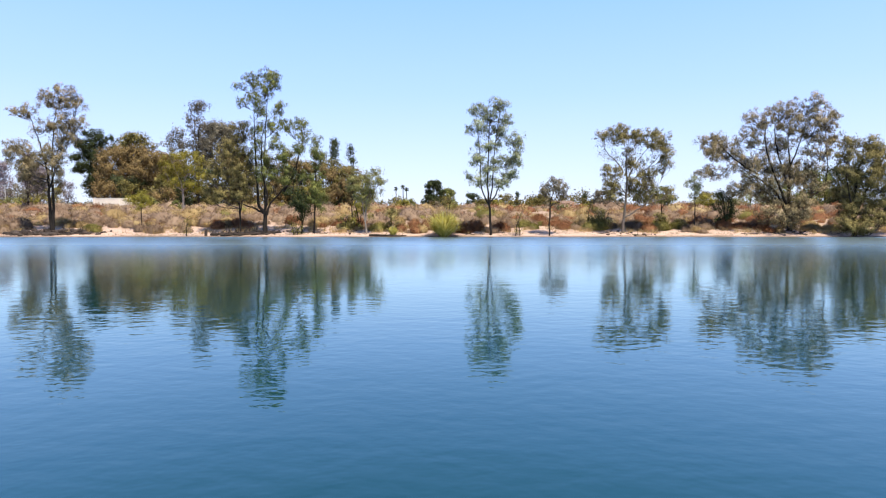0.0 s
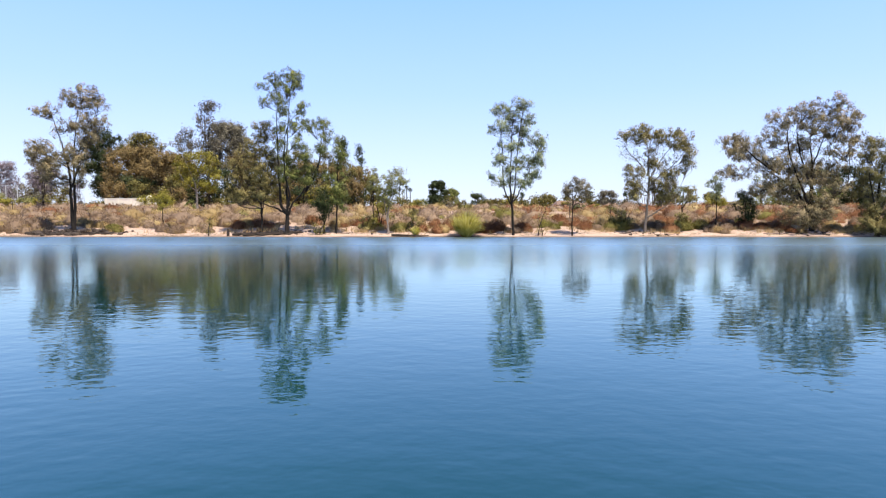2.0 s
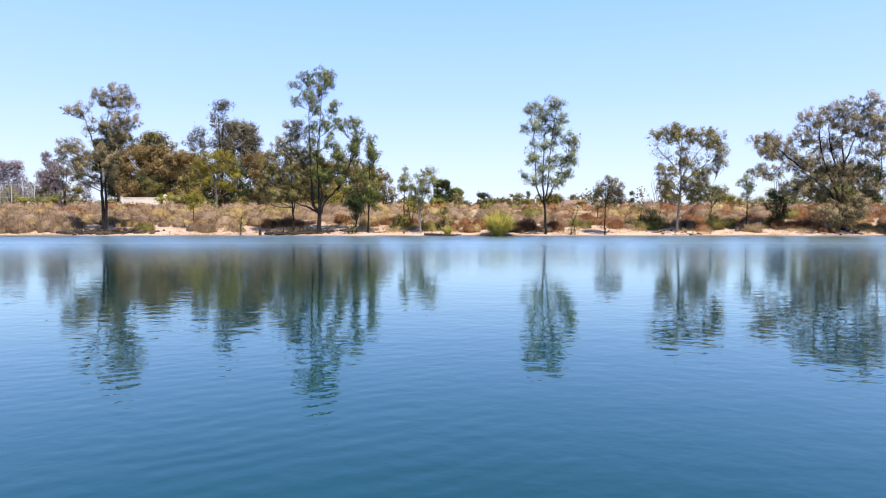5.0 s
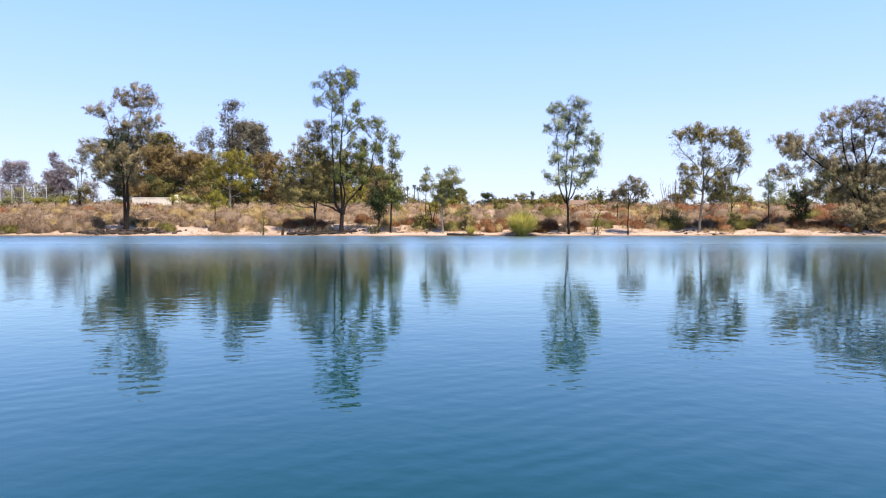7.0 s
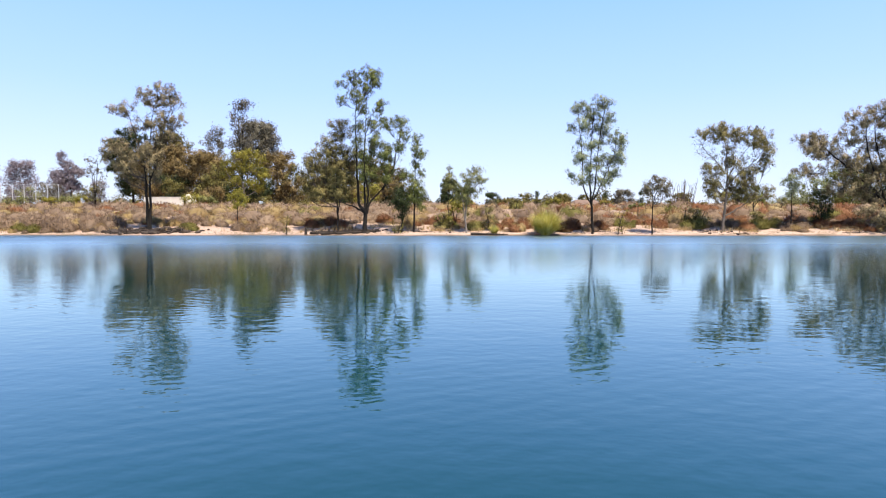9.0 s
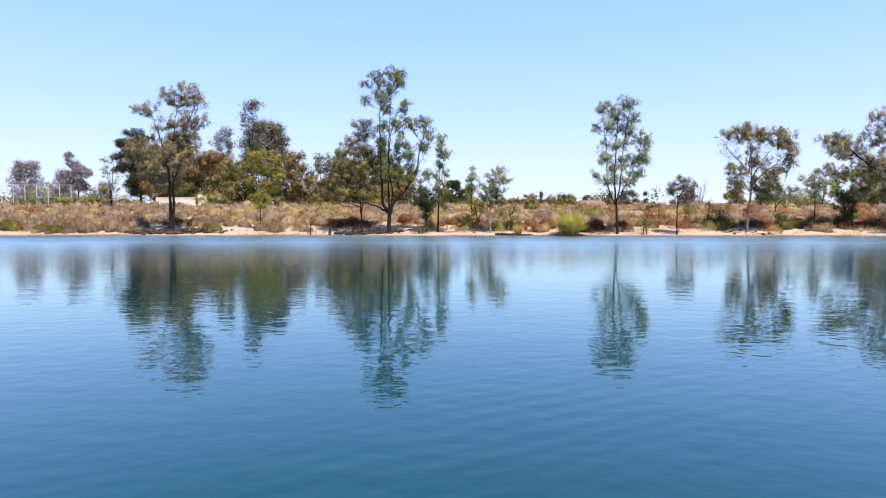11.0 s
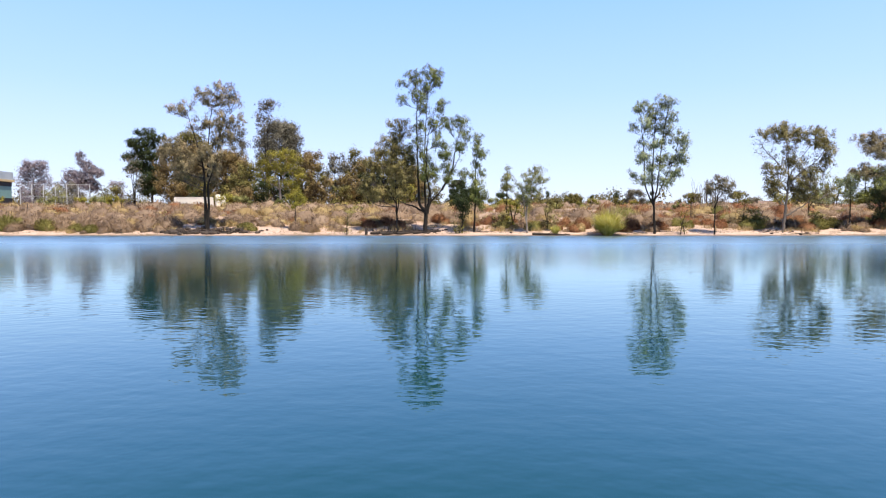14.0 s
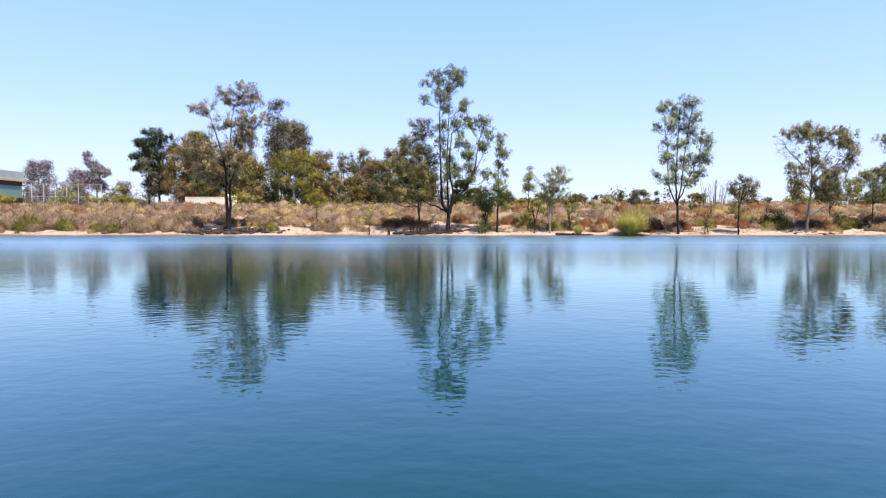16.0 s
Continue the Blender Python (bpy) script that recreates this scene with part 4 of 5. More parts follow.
back_tree(-26, 196, 17.5, 7, WOOD_OLIVE_SHADED, 220, "olive tree at the end of the woods")
back_tree(-47, 170, 14.5, 10, WOOD_BROWN_SHADED, 221, "low brown tree along the woods")
back_tree(-37, 168, 14.0, 10, WOOD_OLIVE_SHADED, 222, "low olive tree along the woods")
back_tree(-55.5, 176, 18.5, 9, WOOD_OLIVE_SHADED, 251, "olive tree along the woods")
back_tree(-48.5, 192, 20.5, 8, WOOD_GREY_SHADED, 252, "grey-green gum along the woods", "loose")
back_tree(-43.5, 190, 21.0, 8, WOOD_OLIVE_SHADED, 253, "olive gum along the woods")
back_tree(-34.5, 178, 18.0, 9, WOOD_BROWN_SHADED, 254, "brownish gum along the woods")
back_tree(-62.0, 182, 22.0, 10, WOOD_BROWN_SHADED, 255, "brown tree in the woods")
back_tree(-33, 182, 20.5, 8, WOOD_OLIVE_SHADED, 256, "olive tree at the end of the woods", bare=0.0)
back_tree(-27, 184, 18.0, 8, WOOD_BROWN_SHADED, 257, "brown tree at the end of the woods", bare=0.0)
back_tree(-23.5, 178, 14.5, 7, WOOD_OLIVE_SHADED, 258, "low olive tree at the end of the woods", bare=0.0)
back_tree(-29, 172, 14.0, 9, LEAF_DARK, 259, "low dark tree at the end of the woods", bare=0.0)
back_tree(-92, 178, 15.0, 12, LEAF_DARK, 223, "dark low tree in the woods")
back_tree(-28.5, 130, 9.6, 6, LEAF_YELLOW, 225, "yellow-green round tree in the brush", bare=0.1)
back_tree(-143, 232, 16.5, 9, LEAF_PURPLE, 227, "low purplish tree behind the dry brush", cover=0.5, airy=0.6)
back_tree(-219, 300, 31, 17, LEAF_PURPLE, 228, "pale purplish trees far behind the fence", "loose", cover=0.45, airy=0.55, bare=0.2)
back_tree(-204, 305, 27, 12, LEAF_PURPLE, 229, "pale purplish tree far behind the fence", "loose", cover=0.45, airy=0.55, bare=0.2)
back_tree(-190, 280, 19, 13, WOOD_GREY_SHADED, 230, "grey tree behind the fence")
back_tree(-128, 200, 13.5, 10, WOOD_OLIVE_SHADED, 231, "low round olive tree", bare=0.05)
back_tree(-120, 160, 11.0, 6, LEAF_FRESH, 232, "bright green low tree", bare=0.05)
back_tree(-76, 112, 13.6, 3.5, WOOD_GREY_SHADED, 233, "thin grey sapling in the brush", "loose", cover=0.35)
back_tree(-7.7, 490, 34.5, 15, LEAF_DARK, 234, "dark tree on the skyline")
back_tree(4.0, 500, 28.5, 13, LEAF_OLIVE, 235, "olive tree on the skyline")
back_tree(88, 380, 20.0, 6, LEAF_DARK, 261, "dark pointed tree on the skyline", "spire")
back_tree(97, 372, 20.8, 12, WOOD_GREY_SHADED, 262, "grey round tree on the skyline")
back_tree(110, 380, 20.0, 6, LEAF_DARK, 263, "dark pointed tree on the skyline", "spire")
back_tree(64, 390, 19.0, 14, WOOD_OLIVE_SHADED, 264, "olive round tree on the skyline")
back_tree(78, 400, 18.5, 7, LEAF_DARK, 265, "dark pointed tree on the skyline", "spire")
back_tree(38, 380, 19.0, 10, WOOD_OLIVE_SHADED, 266, "olive round tree on the skyline")
back_tree(48, 395, 20.5, 5, LEAF_DARK, 267, "dark pointed tree on the skyline", "spire")
back_tree(20, 400, 20.0, 12, LEAF_DARK, 268, "dark round tree on the skyline")
back_tree(140, 390, 19.5, 13, WOOD_OLIVE_SHADED, 269, "olive round tree on the skyline")
back_tree(165, 380, 20.0, 15, WOOD_OLIVE_SHADED, 270, "olive round tree on the skyline")
back_tree(88, 175, 16.0, 6, LEAF_GREY, 236, "small grey gum behind the brush", "loose", cover=0.9)
back_tree(102, 190, 16.0, 8, LEAF_OLIVE, 237, "olive tree behind the brush")
back_tree(118, 200, 19.0, 14, LEAF_OLIVE, 238, "broad olive tree behind the brush")
back_tree(137, 210, 21.0, 15, LEAF_DARK, 239, "broad dark tree behind the brush")
back_tree(150, 190, 22.0, 15, LEAF_OLIVE, 240, "broad olive tree behind the brush")


# the low, dense edge of the woods
edge = np.random.default_rng(15)
for i in range(13):
    ex = -92 + i * 5.3 + edge.uniform(-1.5, 1.5)
    ey = 158 + edge.uniform(-6, 10)
    if -88 < ex < -72:
        ey += 14
    back_tree(ex, ey, ground_z(ex, ey) + edge.uniform(5.5, 9.5), edge.uniform(7, 10), (WOOD_BROWN_SHADED, WOOD_OLIVE_SHADED, LEAF_DARK, WOOD_BROWN_SHADED)[i % 4], 300 + i, "low bushy tree at the shaded edge of the woods", bare=0.0, cover=1.4)


# taller bushes scattered over the brush, up to its crest
for i in range(40):
    f = edge.uniform(0, 1)
    by = 96 + 66 * f ** 0.7
    bx = edge.uniform(-0.80 * by - 20, 0.72 * by)
    if -96 < bx < -56:
        continue
    tall, kind = edge.uniform(1.3, 2.7), (WOOD_OLIVE_SHADED, LEAF_OLIVE, LEAF_DEAD, WOOD_BROWN_SHADED, BRUSH[1], LEAF_YELLOW)[int(edge.integers(6))]
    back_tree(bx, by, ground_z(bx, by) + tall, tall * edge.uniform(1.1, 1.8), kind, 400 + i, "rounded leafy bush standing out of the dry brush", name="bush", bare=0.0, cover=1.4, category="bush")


for bx, by, tall, wide, kind in ((-114, 126, 3.4, 5.0, LEAF_FRESH), (-110, 124, 2.6, 4.0, LEAF_YELLOW), (-105, 133, 3.0, 4.5, LEAF_FRESH), (-99, 135, 2.6, 4.0, LEAF_YELLOW), (-97, 140, 3.4, 6.0, LEAF_FRESH), (-94, 138, 2.4, 4.5, LEAF_YELLOW), (-66, 132, 3.0, 6.0, LEAF_YELLOW), (-62, 130, 2.6, 5.0, LEAF_FRESH), (66, 155, 3.6, 9.0, LEAF_YELLOW), (74, 158, 3.2, 8.0, LEAF_FRESH),
                                (-10.9, 79.6, 3.6, 3.4, LEAF_YELLOW), (-6.6, 78.6, 2.9, 3.0, LEAF_BROWN), (-12.6, 78.4, 2.2, 2.4, LEAF_BROWN), (21.3, 80.6, 2.6, 3.6, LEAF_BROWN), (28.6, 80.2, 2.2, 3.0, LEAF_BROWN)):
    back_tree(bx, by, ground_z(bx, by) + tall, wide, kind, int(500 + bx), "yellowish green leafy bush rising out of the brush", name="bush", bare=0.0, cover=1.4, category="bush")


def palm(x, y, top, seed):
    rng = np.random.default_rng(seed)
    z0 = ground_z(x, y)
    h = top - z0
    tree = thing("palm_tree", (x, y, z0), "tall thin fan palm far off", "palm tree", "skyline palms")
    p = curve([(0, 0, -0.3), (0.2, 0, h * 0.5), (0, 0, h - 1.2)], 6)
    v, q = tube(p, np.linspace(0.45, 0.3, len(p)), 7)
    part("trunk", mesh_from("trunk", v, [q], BARK_DARK, True), tree)
    pieces = []
    for _ in range(36):
        a, e = rng.uniform(0, 2 * math.pi), rng.uniform(-0.9, 1.2)
        d = np.array([math.cos(a) * math.cos(e), math.sin(a) * math.cos(e), math.sin(e)])
        s = np.array([-math.sin(a), math.cos(a), 0]) * 0.45
        c = np.array([0, 0, h - 1.2])
        pieces.append((np.array([c, c + d * 1.5 + s, c + d * 2.6 - [0, 0, 0.5], c + d * 1.5 - s]), np.array([[0, 1, 2, 3]])))
    v, q = join(pieces)
    part("fronds", mesh_from("fronds", v, [q], LEAF_DARK), tree)


for px, top, s in ((-40, 30.5, 1), (-34, 32.0, 2), (-31, 30.0, 3), (9, 27.0, 4)):
    palm(px, 520, top, s)


def far_trees():
    """The distant line of trees that closes the plain."""
    rng = np.random.default_rng(77)
    pts = []
    for _ in range(230):
        y = rng.uniform(340, 620)
        x = rng.uniform(-1.0, 1.1) * y * 0.95
        z0, h = ground_z(x, y), rng.uniform(8.5, 17) * (0.75 + 0.5 * math.sin(x * 0.017) ** 2)
        for _ in range(int(rng.integers(3, 7))):
            c = np.array([x + rng.normal() * 4, y + rng.normal() * 4, z0 + h * rng.uniform(0.25, 0.82)])
            pts.append(c + rng.normal(size=(90, 3)) * np.array([1.7, 1.7, h * 0.10]))
    v, q = leaves(rng, np.concatenate(pts), 1.15, 0.8, 0.2)
    ob = new("distant_trees", mesh_from("distant_trees", v, [q], WOOD_OLIVE_SHADED))
    tagged(ob, "hazy line of distant olive trees along the horizon", "trees", kind="stuff")


far_trees()


# ---- buildings, fence and wall at the far side of the brush ----
def sports_building():
    x1, y0 = -127.8, 138.0
    z0 = ground_z(x1 - 6, y0 + 6) + 0.9
    b = thing("building", (x1, y0, z0), "low teal building with tan fascia and grey arched roof", "building")
    w, d = 34.0, 16.0
    part("wall", bm_mesh("wall", box(-w, 0, -1.4, 0, d, 4.6, 0.05), TEAL_WALL), b)
    part("base_panel", bm_mesh("base_panel", box(-w - 0.1, -0.1, 0, 0.1, d + 0.1, 1.7, 0.03), DARK_TRIM), b, "dark green lower panel")
    part("window_band", bm_mesh("window_band", box(-w - 0.06, -0.06, 4.6, 0.06, d + 0.06, 5.7, 0.03), DARK_TRIM), b, "dark band under the roof edge")
    part("fascia", bm_mesh("fascia", box(-w - 0.5, -0.5, 5.7, 0.5, d + 0.5, 6.25, 0.05), TAN_TRIM), b, "tan roof edge")
    bm = bmesh.new()
    n = 14
    front, back = [], []
    for i in range(n + 1):
        f = i / n
        x = -w + (w + 0.3) * f
        z = 6.25 + 2.6 * math.sin(math.pi * min(1.0, 0.12 + 0.62 * f))
        front.append(bm.verts.new((x, -0.3, z)))
        back.append(bm.verts.new((x, d + 0.3, z)))
    low = [bm.verts.new((-w, -0.3, 6.25)), bm.verts.new((0.3, -0.3, 6.25)), bm.verts.new((-w, d + 0.3, 6.25)), bm.verts.new((0.3, d + 0.3, 6.25))]
    for i in range(n):
        bm.faces.new((front[i], front[i + 1], back[i + 1], back[i]))
    bm.faces.new(front[::-1] + [low[0], low[1]][:2])
    bm.faces.new(back + [low[3], low[2]])
    bm.faces.new((low[1], low[3], back[n], front[n]))
    bm.faces.new((low[2], low[0], front[0], back[0]))
    part("roof", bm_mesh("roof", bm, ROOF_GREY), b, "pale grey curved roof sheet")
    for i in range(9):
        x = -w + 2 + i * 3.9
        part("pilaster", bm_mesh("pilaster", box(x - 0.2, -0.22, 0, x + 0.2, -0.11, 4.58, 0.02), TEAL_WALL), b)


sports_building()


def chain_fence():
    f = thing("chain_link_fence", (-114.7, 138, ground_z(-108, 138)), "tall galvanised chain-link fence round a field", "fence")
    n, step, h = 7, 2.4, 5.8
    post = join([tube([(0, 0, -0.5), (0, 0, h)], [0.07, 0.07], 7)])
    me = mesh_from("post", post[0], [post[1]], STEEL, True)
    for i in range(n):
        p = part("post", me, f)
        p.location = (i * step, 0.35 * i, 0)
    for z in (h - 0.05, h * 0.5, 0.15):
        v, q = tube([(0, 0, z), ((n - 1) * step, 0.35 * (n - 1), z)], [0.025, 0.025], 5)
        part("rail", mesh_from("rail", v, [q], STEEL, True), f)
    pieces = []
    ln = (n - 1) * step
    for i in range(int((ln + h) / 0.32)):
        for s in (1, -1):
            a = i * 0.32 - (h if s > 0 else 0)
            p0, p1 = np.array([a, 0.0]), np.array([a + s * h, h])
            if s < 0:
                p0, p1 = np.array([a, 0.0]), np.array([a - h, h])
            t0, t1 = 0.0, 1.0
            dx = p1[0] - p0[0]
            lo, hi = sorted(((0 - p0[0]) / dx, (ln - p0[0]) / dx))
            t0, t1 = max(t0, lo), min(t1, hi)
            if t1 - t0 < 0.02:
                continue
            a3, b3 = p0 + (p1 - p0) * t0, p0 + (p1 - p0) * t1
            pieces.append(tube([(a3[0], a3[0] * 0.163, a3[1]), (b3[0], b3[0] * 0.163, b3[1])], [0.005, 0.005], 3))
    v, q = join(pieces)
    part("mesh_wire", mesh_from("mesh_wire", v, [q], STEEL), f)


chain_fence()


def block_wall():
    z0 = ground_z(-79.5, 147)
    w = thing("block_wall", (-79.4, 147, z0 + 0.25), "long low white block wall behind the brush", "wall")
    part("wall_body", bm_mesh("wall_body", box(-4.6, -0.15, -0.9, 4.4, 0.15, 2.35, 0.02), WHITE_WALL), w)
    part("coping", bm_mesh("coping", box(-4.7, -0.22, 2.35, 4.5, 0.22, 2.5, 0.02), WHITE_WALL), w)
    for i in range(4):
        x = -4.5 + i * 3.0
        part("pier", bm_mesh("pier", box(x - 0.22, -0.24, -0.3, x + 0.22, -0.155, 2.34, 0.02), WHITE_WALL), w)
    for x, h in ((-74.4, 3.3), (-73.1, 2.9)):
        t = thing("storage_tank", (x, 149, ground_z(x, 149)), "small white storage tank by the block wall", "tank")
        v, q = tube([(0, 0, -0.2), (0, 0, h - 0.35), (0, 0, h - 0.1), (0, 0, h)], [0.6, 0.6, 0.42, 0.05], 14)
        part("shell", mesh_from("shell", v, [q], WHITE_WALL, True), t)


block_wall()


def house(x, y, w, d, h, turn, label):
    z0 = ground_z(x, y)
    b = thing("house", (x, y, z0), label, "house", turn=turn)
    part("wall", bm_mesh("wall", box(-w / 2, -d / 2, -0.5, w / 2, d / 2, h), WHITE_WALL), b)
    bm = bmesh.new()
    o = 0.5
    vs = [bm.verts.new(c) for c in ((-w / 2 - o, -d / 2 - o, h), (w / 2 + o, -d / 2 - o, h), (w / 2 + o, d / 2 + o, h), (-w / 2 - o, d / 2 + o, h), (-w / 2 + 1.5, 0, h + 2.2), (w / 2 - 1.5, 0, h + 2.2))]
    for f in ((0, 1, 5, 4), (2, 3, 4, 5), (1, 2, 5), (3, 0, 4), (3, 2, 1, 0)):
        bm.faces.new([vs[i] for i in f])
    part("roof", bm_mesh("roof", bm, ROOF_BROWN), b, "brown tiled hip roof")
    for i in range(3):
        wx = -w / 2 + (i + 0.5) * w / 3
        part("window", bm_mesh("window", box(wx - 0.7, -d / 2 - 0.06, 1.0, wx + 0.7, -d / 2 + 0.02, 2.3, 0.02), DARK_TRIM), b)


house(64, 330, 14, 9, 5.6, 8, "pale house with brown roof beyond the brush")
house(30, 420, 16, 9, 8.2, -5, "pale house with brown roof far across the plain")
house(190, 400, 18, 10, 7.0, 0, "pale house with brown roof far across the plain")


def bare_tree():
    rng = np.random.default_rng(5)
    x, y = 65.9, 200.0
    t = thing("bare_tree", (x, y, ground_z(x, y)), "bare upright grey stems without leaves", "tree")
    for i in range(16):
        a = rng.uniform(-4.2, 4.2)
        e = (a * 1.25, rng.uniform(-1.5, 1.5), rng.uniform(7.5, 10.5))
        p = curve([(a * 0.75, 0, -0.3), (a * 0.95, e[1] * 0.4, e[2] * 0.5), e], 5)
        pieces = [tube(p, np.linspace(0.16, 0.03, len(p)), 5)]
        for _ in range(7):
            s = p[rng.integers(3, len(p))]
            pieces.append(tube([s, s + np.array([rng.normal() * 0.5, rng.normal() * 0.5, rng.uniform(0.8, 2.0)])], [0.05, 0.02], 4))
        v, q = join(pieces)
        part("stem", mesh_from("stem", v, [q], BARK_MID, True), t)


bare_tree()


# ---- brush on the bank ----
def shrub_geo(rng, n, length, width, twigs=10):
    """A dome of fine upright stems, about one metre in radius and in height; also the way in which each part of the dome faces."""
    d = rng.normal(size=(n, 3))
    d[:, 2] = np.abs(d[:, 2]) * 0.9
    d /= np.linalg.norm(d, axis=1, keepdims=True)
    lobes = rng.normal(size=(5, 3))
    lobes[:, 2] = np.abs(lobes[:, 2])
    lobes /= np.linalg.norm(lobes, axis=1, keepdims=True)
    bump = 0.66 + 0.34 * np.max(d @ lobes.T, axis=1) ** 3
    r = rng.uniform(0.45, 1.0, (n, 1)) ** 0.4 * bump[:, None]
    c = d * r
    near = lobes[np.argmax(d @ lobes.T, axis=1)]
    ax = 0.8 * d + np.array([0, 0, 0.55]) + rng.normal(size=(n, 3)) * 0.6
    ax /= np.linalg.norm(ax, axis=1, keepdims=True)
    s = np.cross(ax, rng.normal(size=(n, 3)))
    s /= np.linalg.norm(s, axis=1, keepdims=True) + 1e-9
    ln = length * rng.uniform(0.5, 1.5, (n, 1))
    w = width * rng.uniform(0.6, 1.4, (n, 1)) * 0.5
    v = np.stack([c - ax * ln * 0.5, c + s * w, c + ax * ln * 0.5, c - s * w], 1).reshape(-1, 3)
    v[:, 2] = np.maximum(v[:, 2], -0.05)
    way = d + 0.3 * (d - near) + np.array([0, -0.1, 0.35]) + rng.normal(size=(n, 3)) * 0.05
    way /= np.linalg.norm(way, axis=1, keepdims=True)
    # the dense tangle inside, on which the outer stems stand
    a, e = np.meshgrid(np.linspace(0, 2 * np.pi, 11, endpoint=False), np.linspace(0.0, 0.5 * np.pi, 5), indexing="ij")
    core = np.stack([np.cos(a) * np.cos(e), np.sin(a) * np.cos(e), np.sin(e)], -1).reshape(-1, 3)
    dense = core * (0.80 * (0.66 + 0.34 * np.clip(np.max(core @ lobes.T, axis=1), 0, 1) ** 3) + rng.normal(size=len(core)) * 0.03)[:, None]
    dense[:, 2] -= 0.06
    i, k = np.meshgrid(np.arange(11), np.arange(4), indexing="ij")
    i2 = (i + 1) % 11
    skin = np.stack([i * 5 + k, i2 * 5 + k, i2 * 5 + k + 1, i * 5 + k + 1], -1).reshape(-1, 4)
    return (np.concatenate([v, dense]), np.concatenate([np.arange(n * 4).reshape(-1, 4), skin + n * 4]),
            np.concatenate([np.repeat(way, 4, axis=0), core + np.array([0, -0.1, 0.4])]))


def stem_geo(rng, n):
    pieces = []
    for _ in range(n):
        d = rng.normal(size=3)
        d[2] = abs(d[2]) + 0.5
        d /= np.linalg.norm(d)
        pieces.append(tube([(0, 0, -0.15), d * 0.4 + rng.normal(size=3) * 0.05, d * rng.uniform(0.7, 1.1)], [0.025, 0.018, 0.006], 4))
    return join(pieces)


rng = np.random.default_rng(31)
NAMES = ["grey-brown dry shrub on the sandy bank", "rust-red dry shrub on the sandy bank", "straw-coloured dry bush on the sandy bank", "olive green shrub on the sandy bank"]
PROTO = []
for k in range(4):
    for j in range(3):
        v, q, way = shrub_geo(rng, 1300, 0.32, 0.024)
        sv, sq = stem_geo(rng, 12)
        me = mesh_from("shrub", np.concatenate([v, sv]), [np.concatenate([q, sq + len(v)])], BRUSH[k], True)
        soften(me, np.concatenate([way, sv / (np.linalg.norm(sv, axis=1, keepdims=True) + 1e-6)]))
        PROTO.append((k, me))


def patch_kind(x, y, r):
    """Which of the four sorts grows here: they stand in drifts."""
    w = [0.42 + 0.55 * waves(x, y, 41, 26), 0.05 + 0.6 * waves(x, y, 42, 24), 0.32 + 0.5 * waves(x, y, 43, 19), -0.03 + 0.5 * waves(x, y, 44, 21)]
    w[1] = w[1] + 0.30 * min(1.0, max(0.0, (x + 35) / 40))
    w[2] = w[2] - 0.16 * min(1.0, max(0.0, (x + 20) / 30))
    w[3] = w[3] + 0.16 * min(1.0, max(0.0, (x + 15) / 30)) + 0.35 * min(1.0, max(0.0, (-x - 62) / 16)) * (y < 84)
    w[0] = w[0] + 0.30 * min(1.0, max(0.0, (-x - 25) / 30))
    w = np.clip(np.array([float(a) for a in w]), 0.015, None) ** 2
    return int(r.choice(4, p=w / w.sum()))


count = 0
while count < 290:
    x = rng.uniform(-110, 66)
    s = (2.4 if x > -56 else 1.6) + abs(rng.normal()) * 4.0
    y = SHORE + s
    if float(waves(x, y, 47, 9)) + 0.16 * (s - 4.2) < -0.1 or s > 13:
        continue
    k = patch_kind(x, y, rng)
    sort, me = PROTO[k * 3 + int(rng.integers(3))]
    size = rng.uniform(0.45, 1.25) * (0.75 + 0.06 * s)
    ob = new("dry_shrub", me)
    ob.matrix_world = pose(x, y, ground_z(x, y) - 0.04, 0, 0, float(rng.uniform(0, 360))) @ Matrix.Diagonal((size, size, size * rng.uniform(0.65, 1.05), 1))
    tagged(ob, NAMES[sort], "shrub", "shrubs along the shore")
    count += 1


SHRUBS_GREEN_AND_RUST = [(2.2, 78.3, 1, 1.5), (4.2, 78.9, 1, 1.7), (7.6, 78.6, 1, 1.4), (-2.0, 80.2, 1, 1.5), (-26.0, 80.0, 1, 1.4), (-29.5, 80.6, 1, 1.3), (15.8, 79.3, 1, 1.3), (3.2, 77.6, 1, 1.2), (20.0, 79.2, 3, 1.6), (28.4, 79.6, 3, 1.7), (31.0, 80.4, 3, 1.4), (-70.0, 77.8, 3, 1.7), (-66.0, 77.4, 3, 1.1), (-8.4, 78.8, 3, 1.4), (-12.2, 79.2, 3, 1.3), (26.3, 78.6, 1, 1.3), (36.8, 79.6, 1, 1.5)]
SHRUBS_GREY = [(-44.5, 77.9, 3, 1.1), (-62.0, 78.4, 0, 2.1), (-57.5, 78.8, 0, 2.0), (-65.5, 79.0, 0, 2.2), (-68.5, 78.6, 0, 1.8), (-60.0, 77.3, 0, 1.6), (-72.0, 79.2, 0, 2.1), (-75.0, 77.9, 3, 2.0), (-77.5, 79.4, 0, 2.0), (-73.5, 77.2, 0, 1.3), (-81.0, 78.6, 3, 2.1), (-84.0, 79.0, 0, 2.0), (-79.0, 77.3, 3, 1.3), (-55.0, 79.4, 0, 1.8), (-64.0, 77.0, 3, 1.1), (-88.0, 79.0, 0, 2.0), (-36.5, 77.6, 0, 1.3), (-38.5, 78.2, 0, 1.2)]
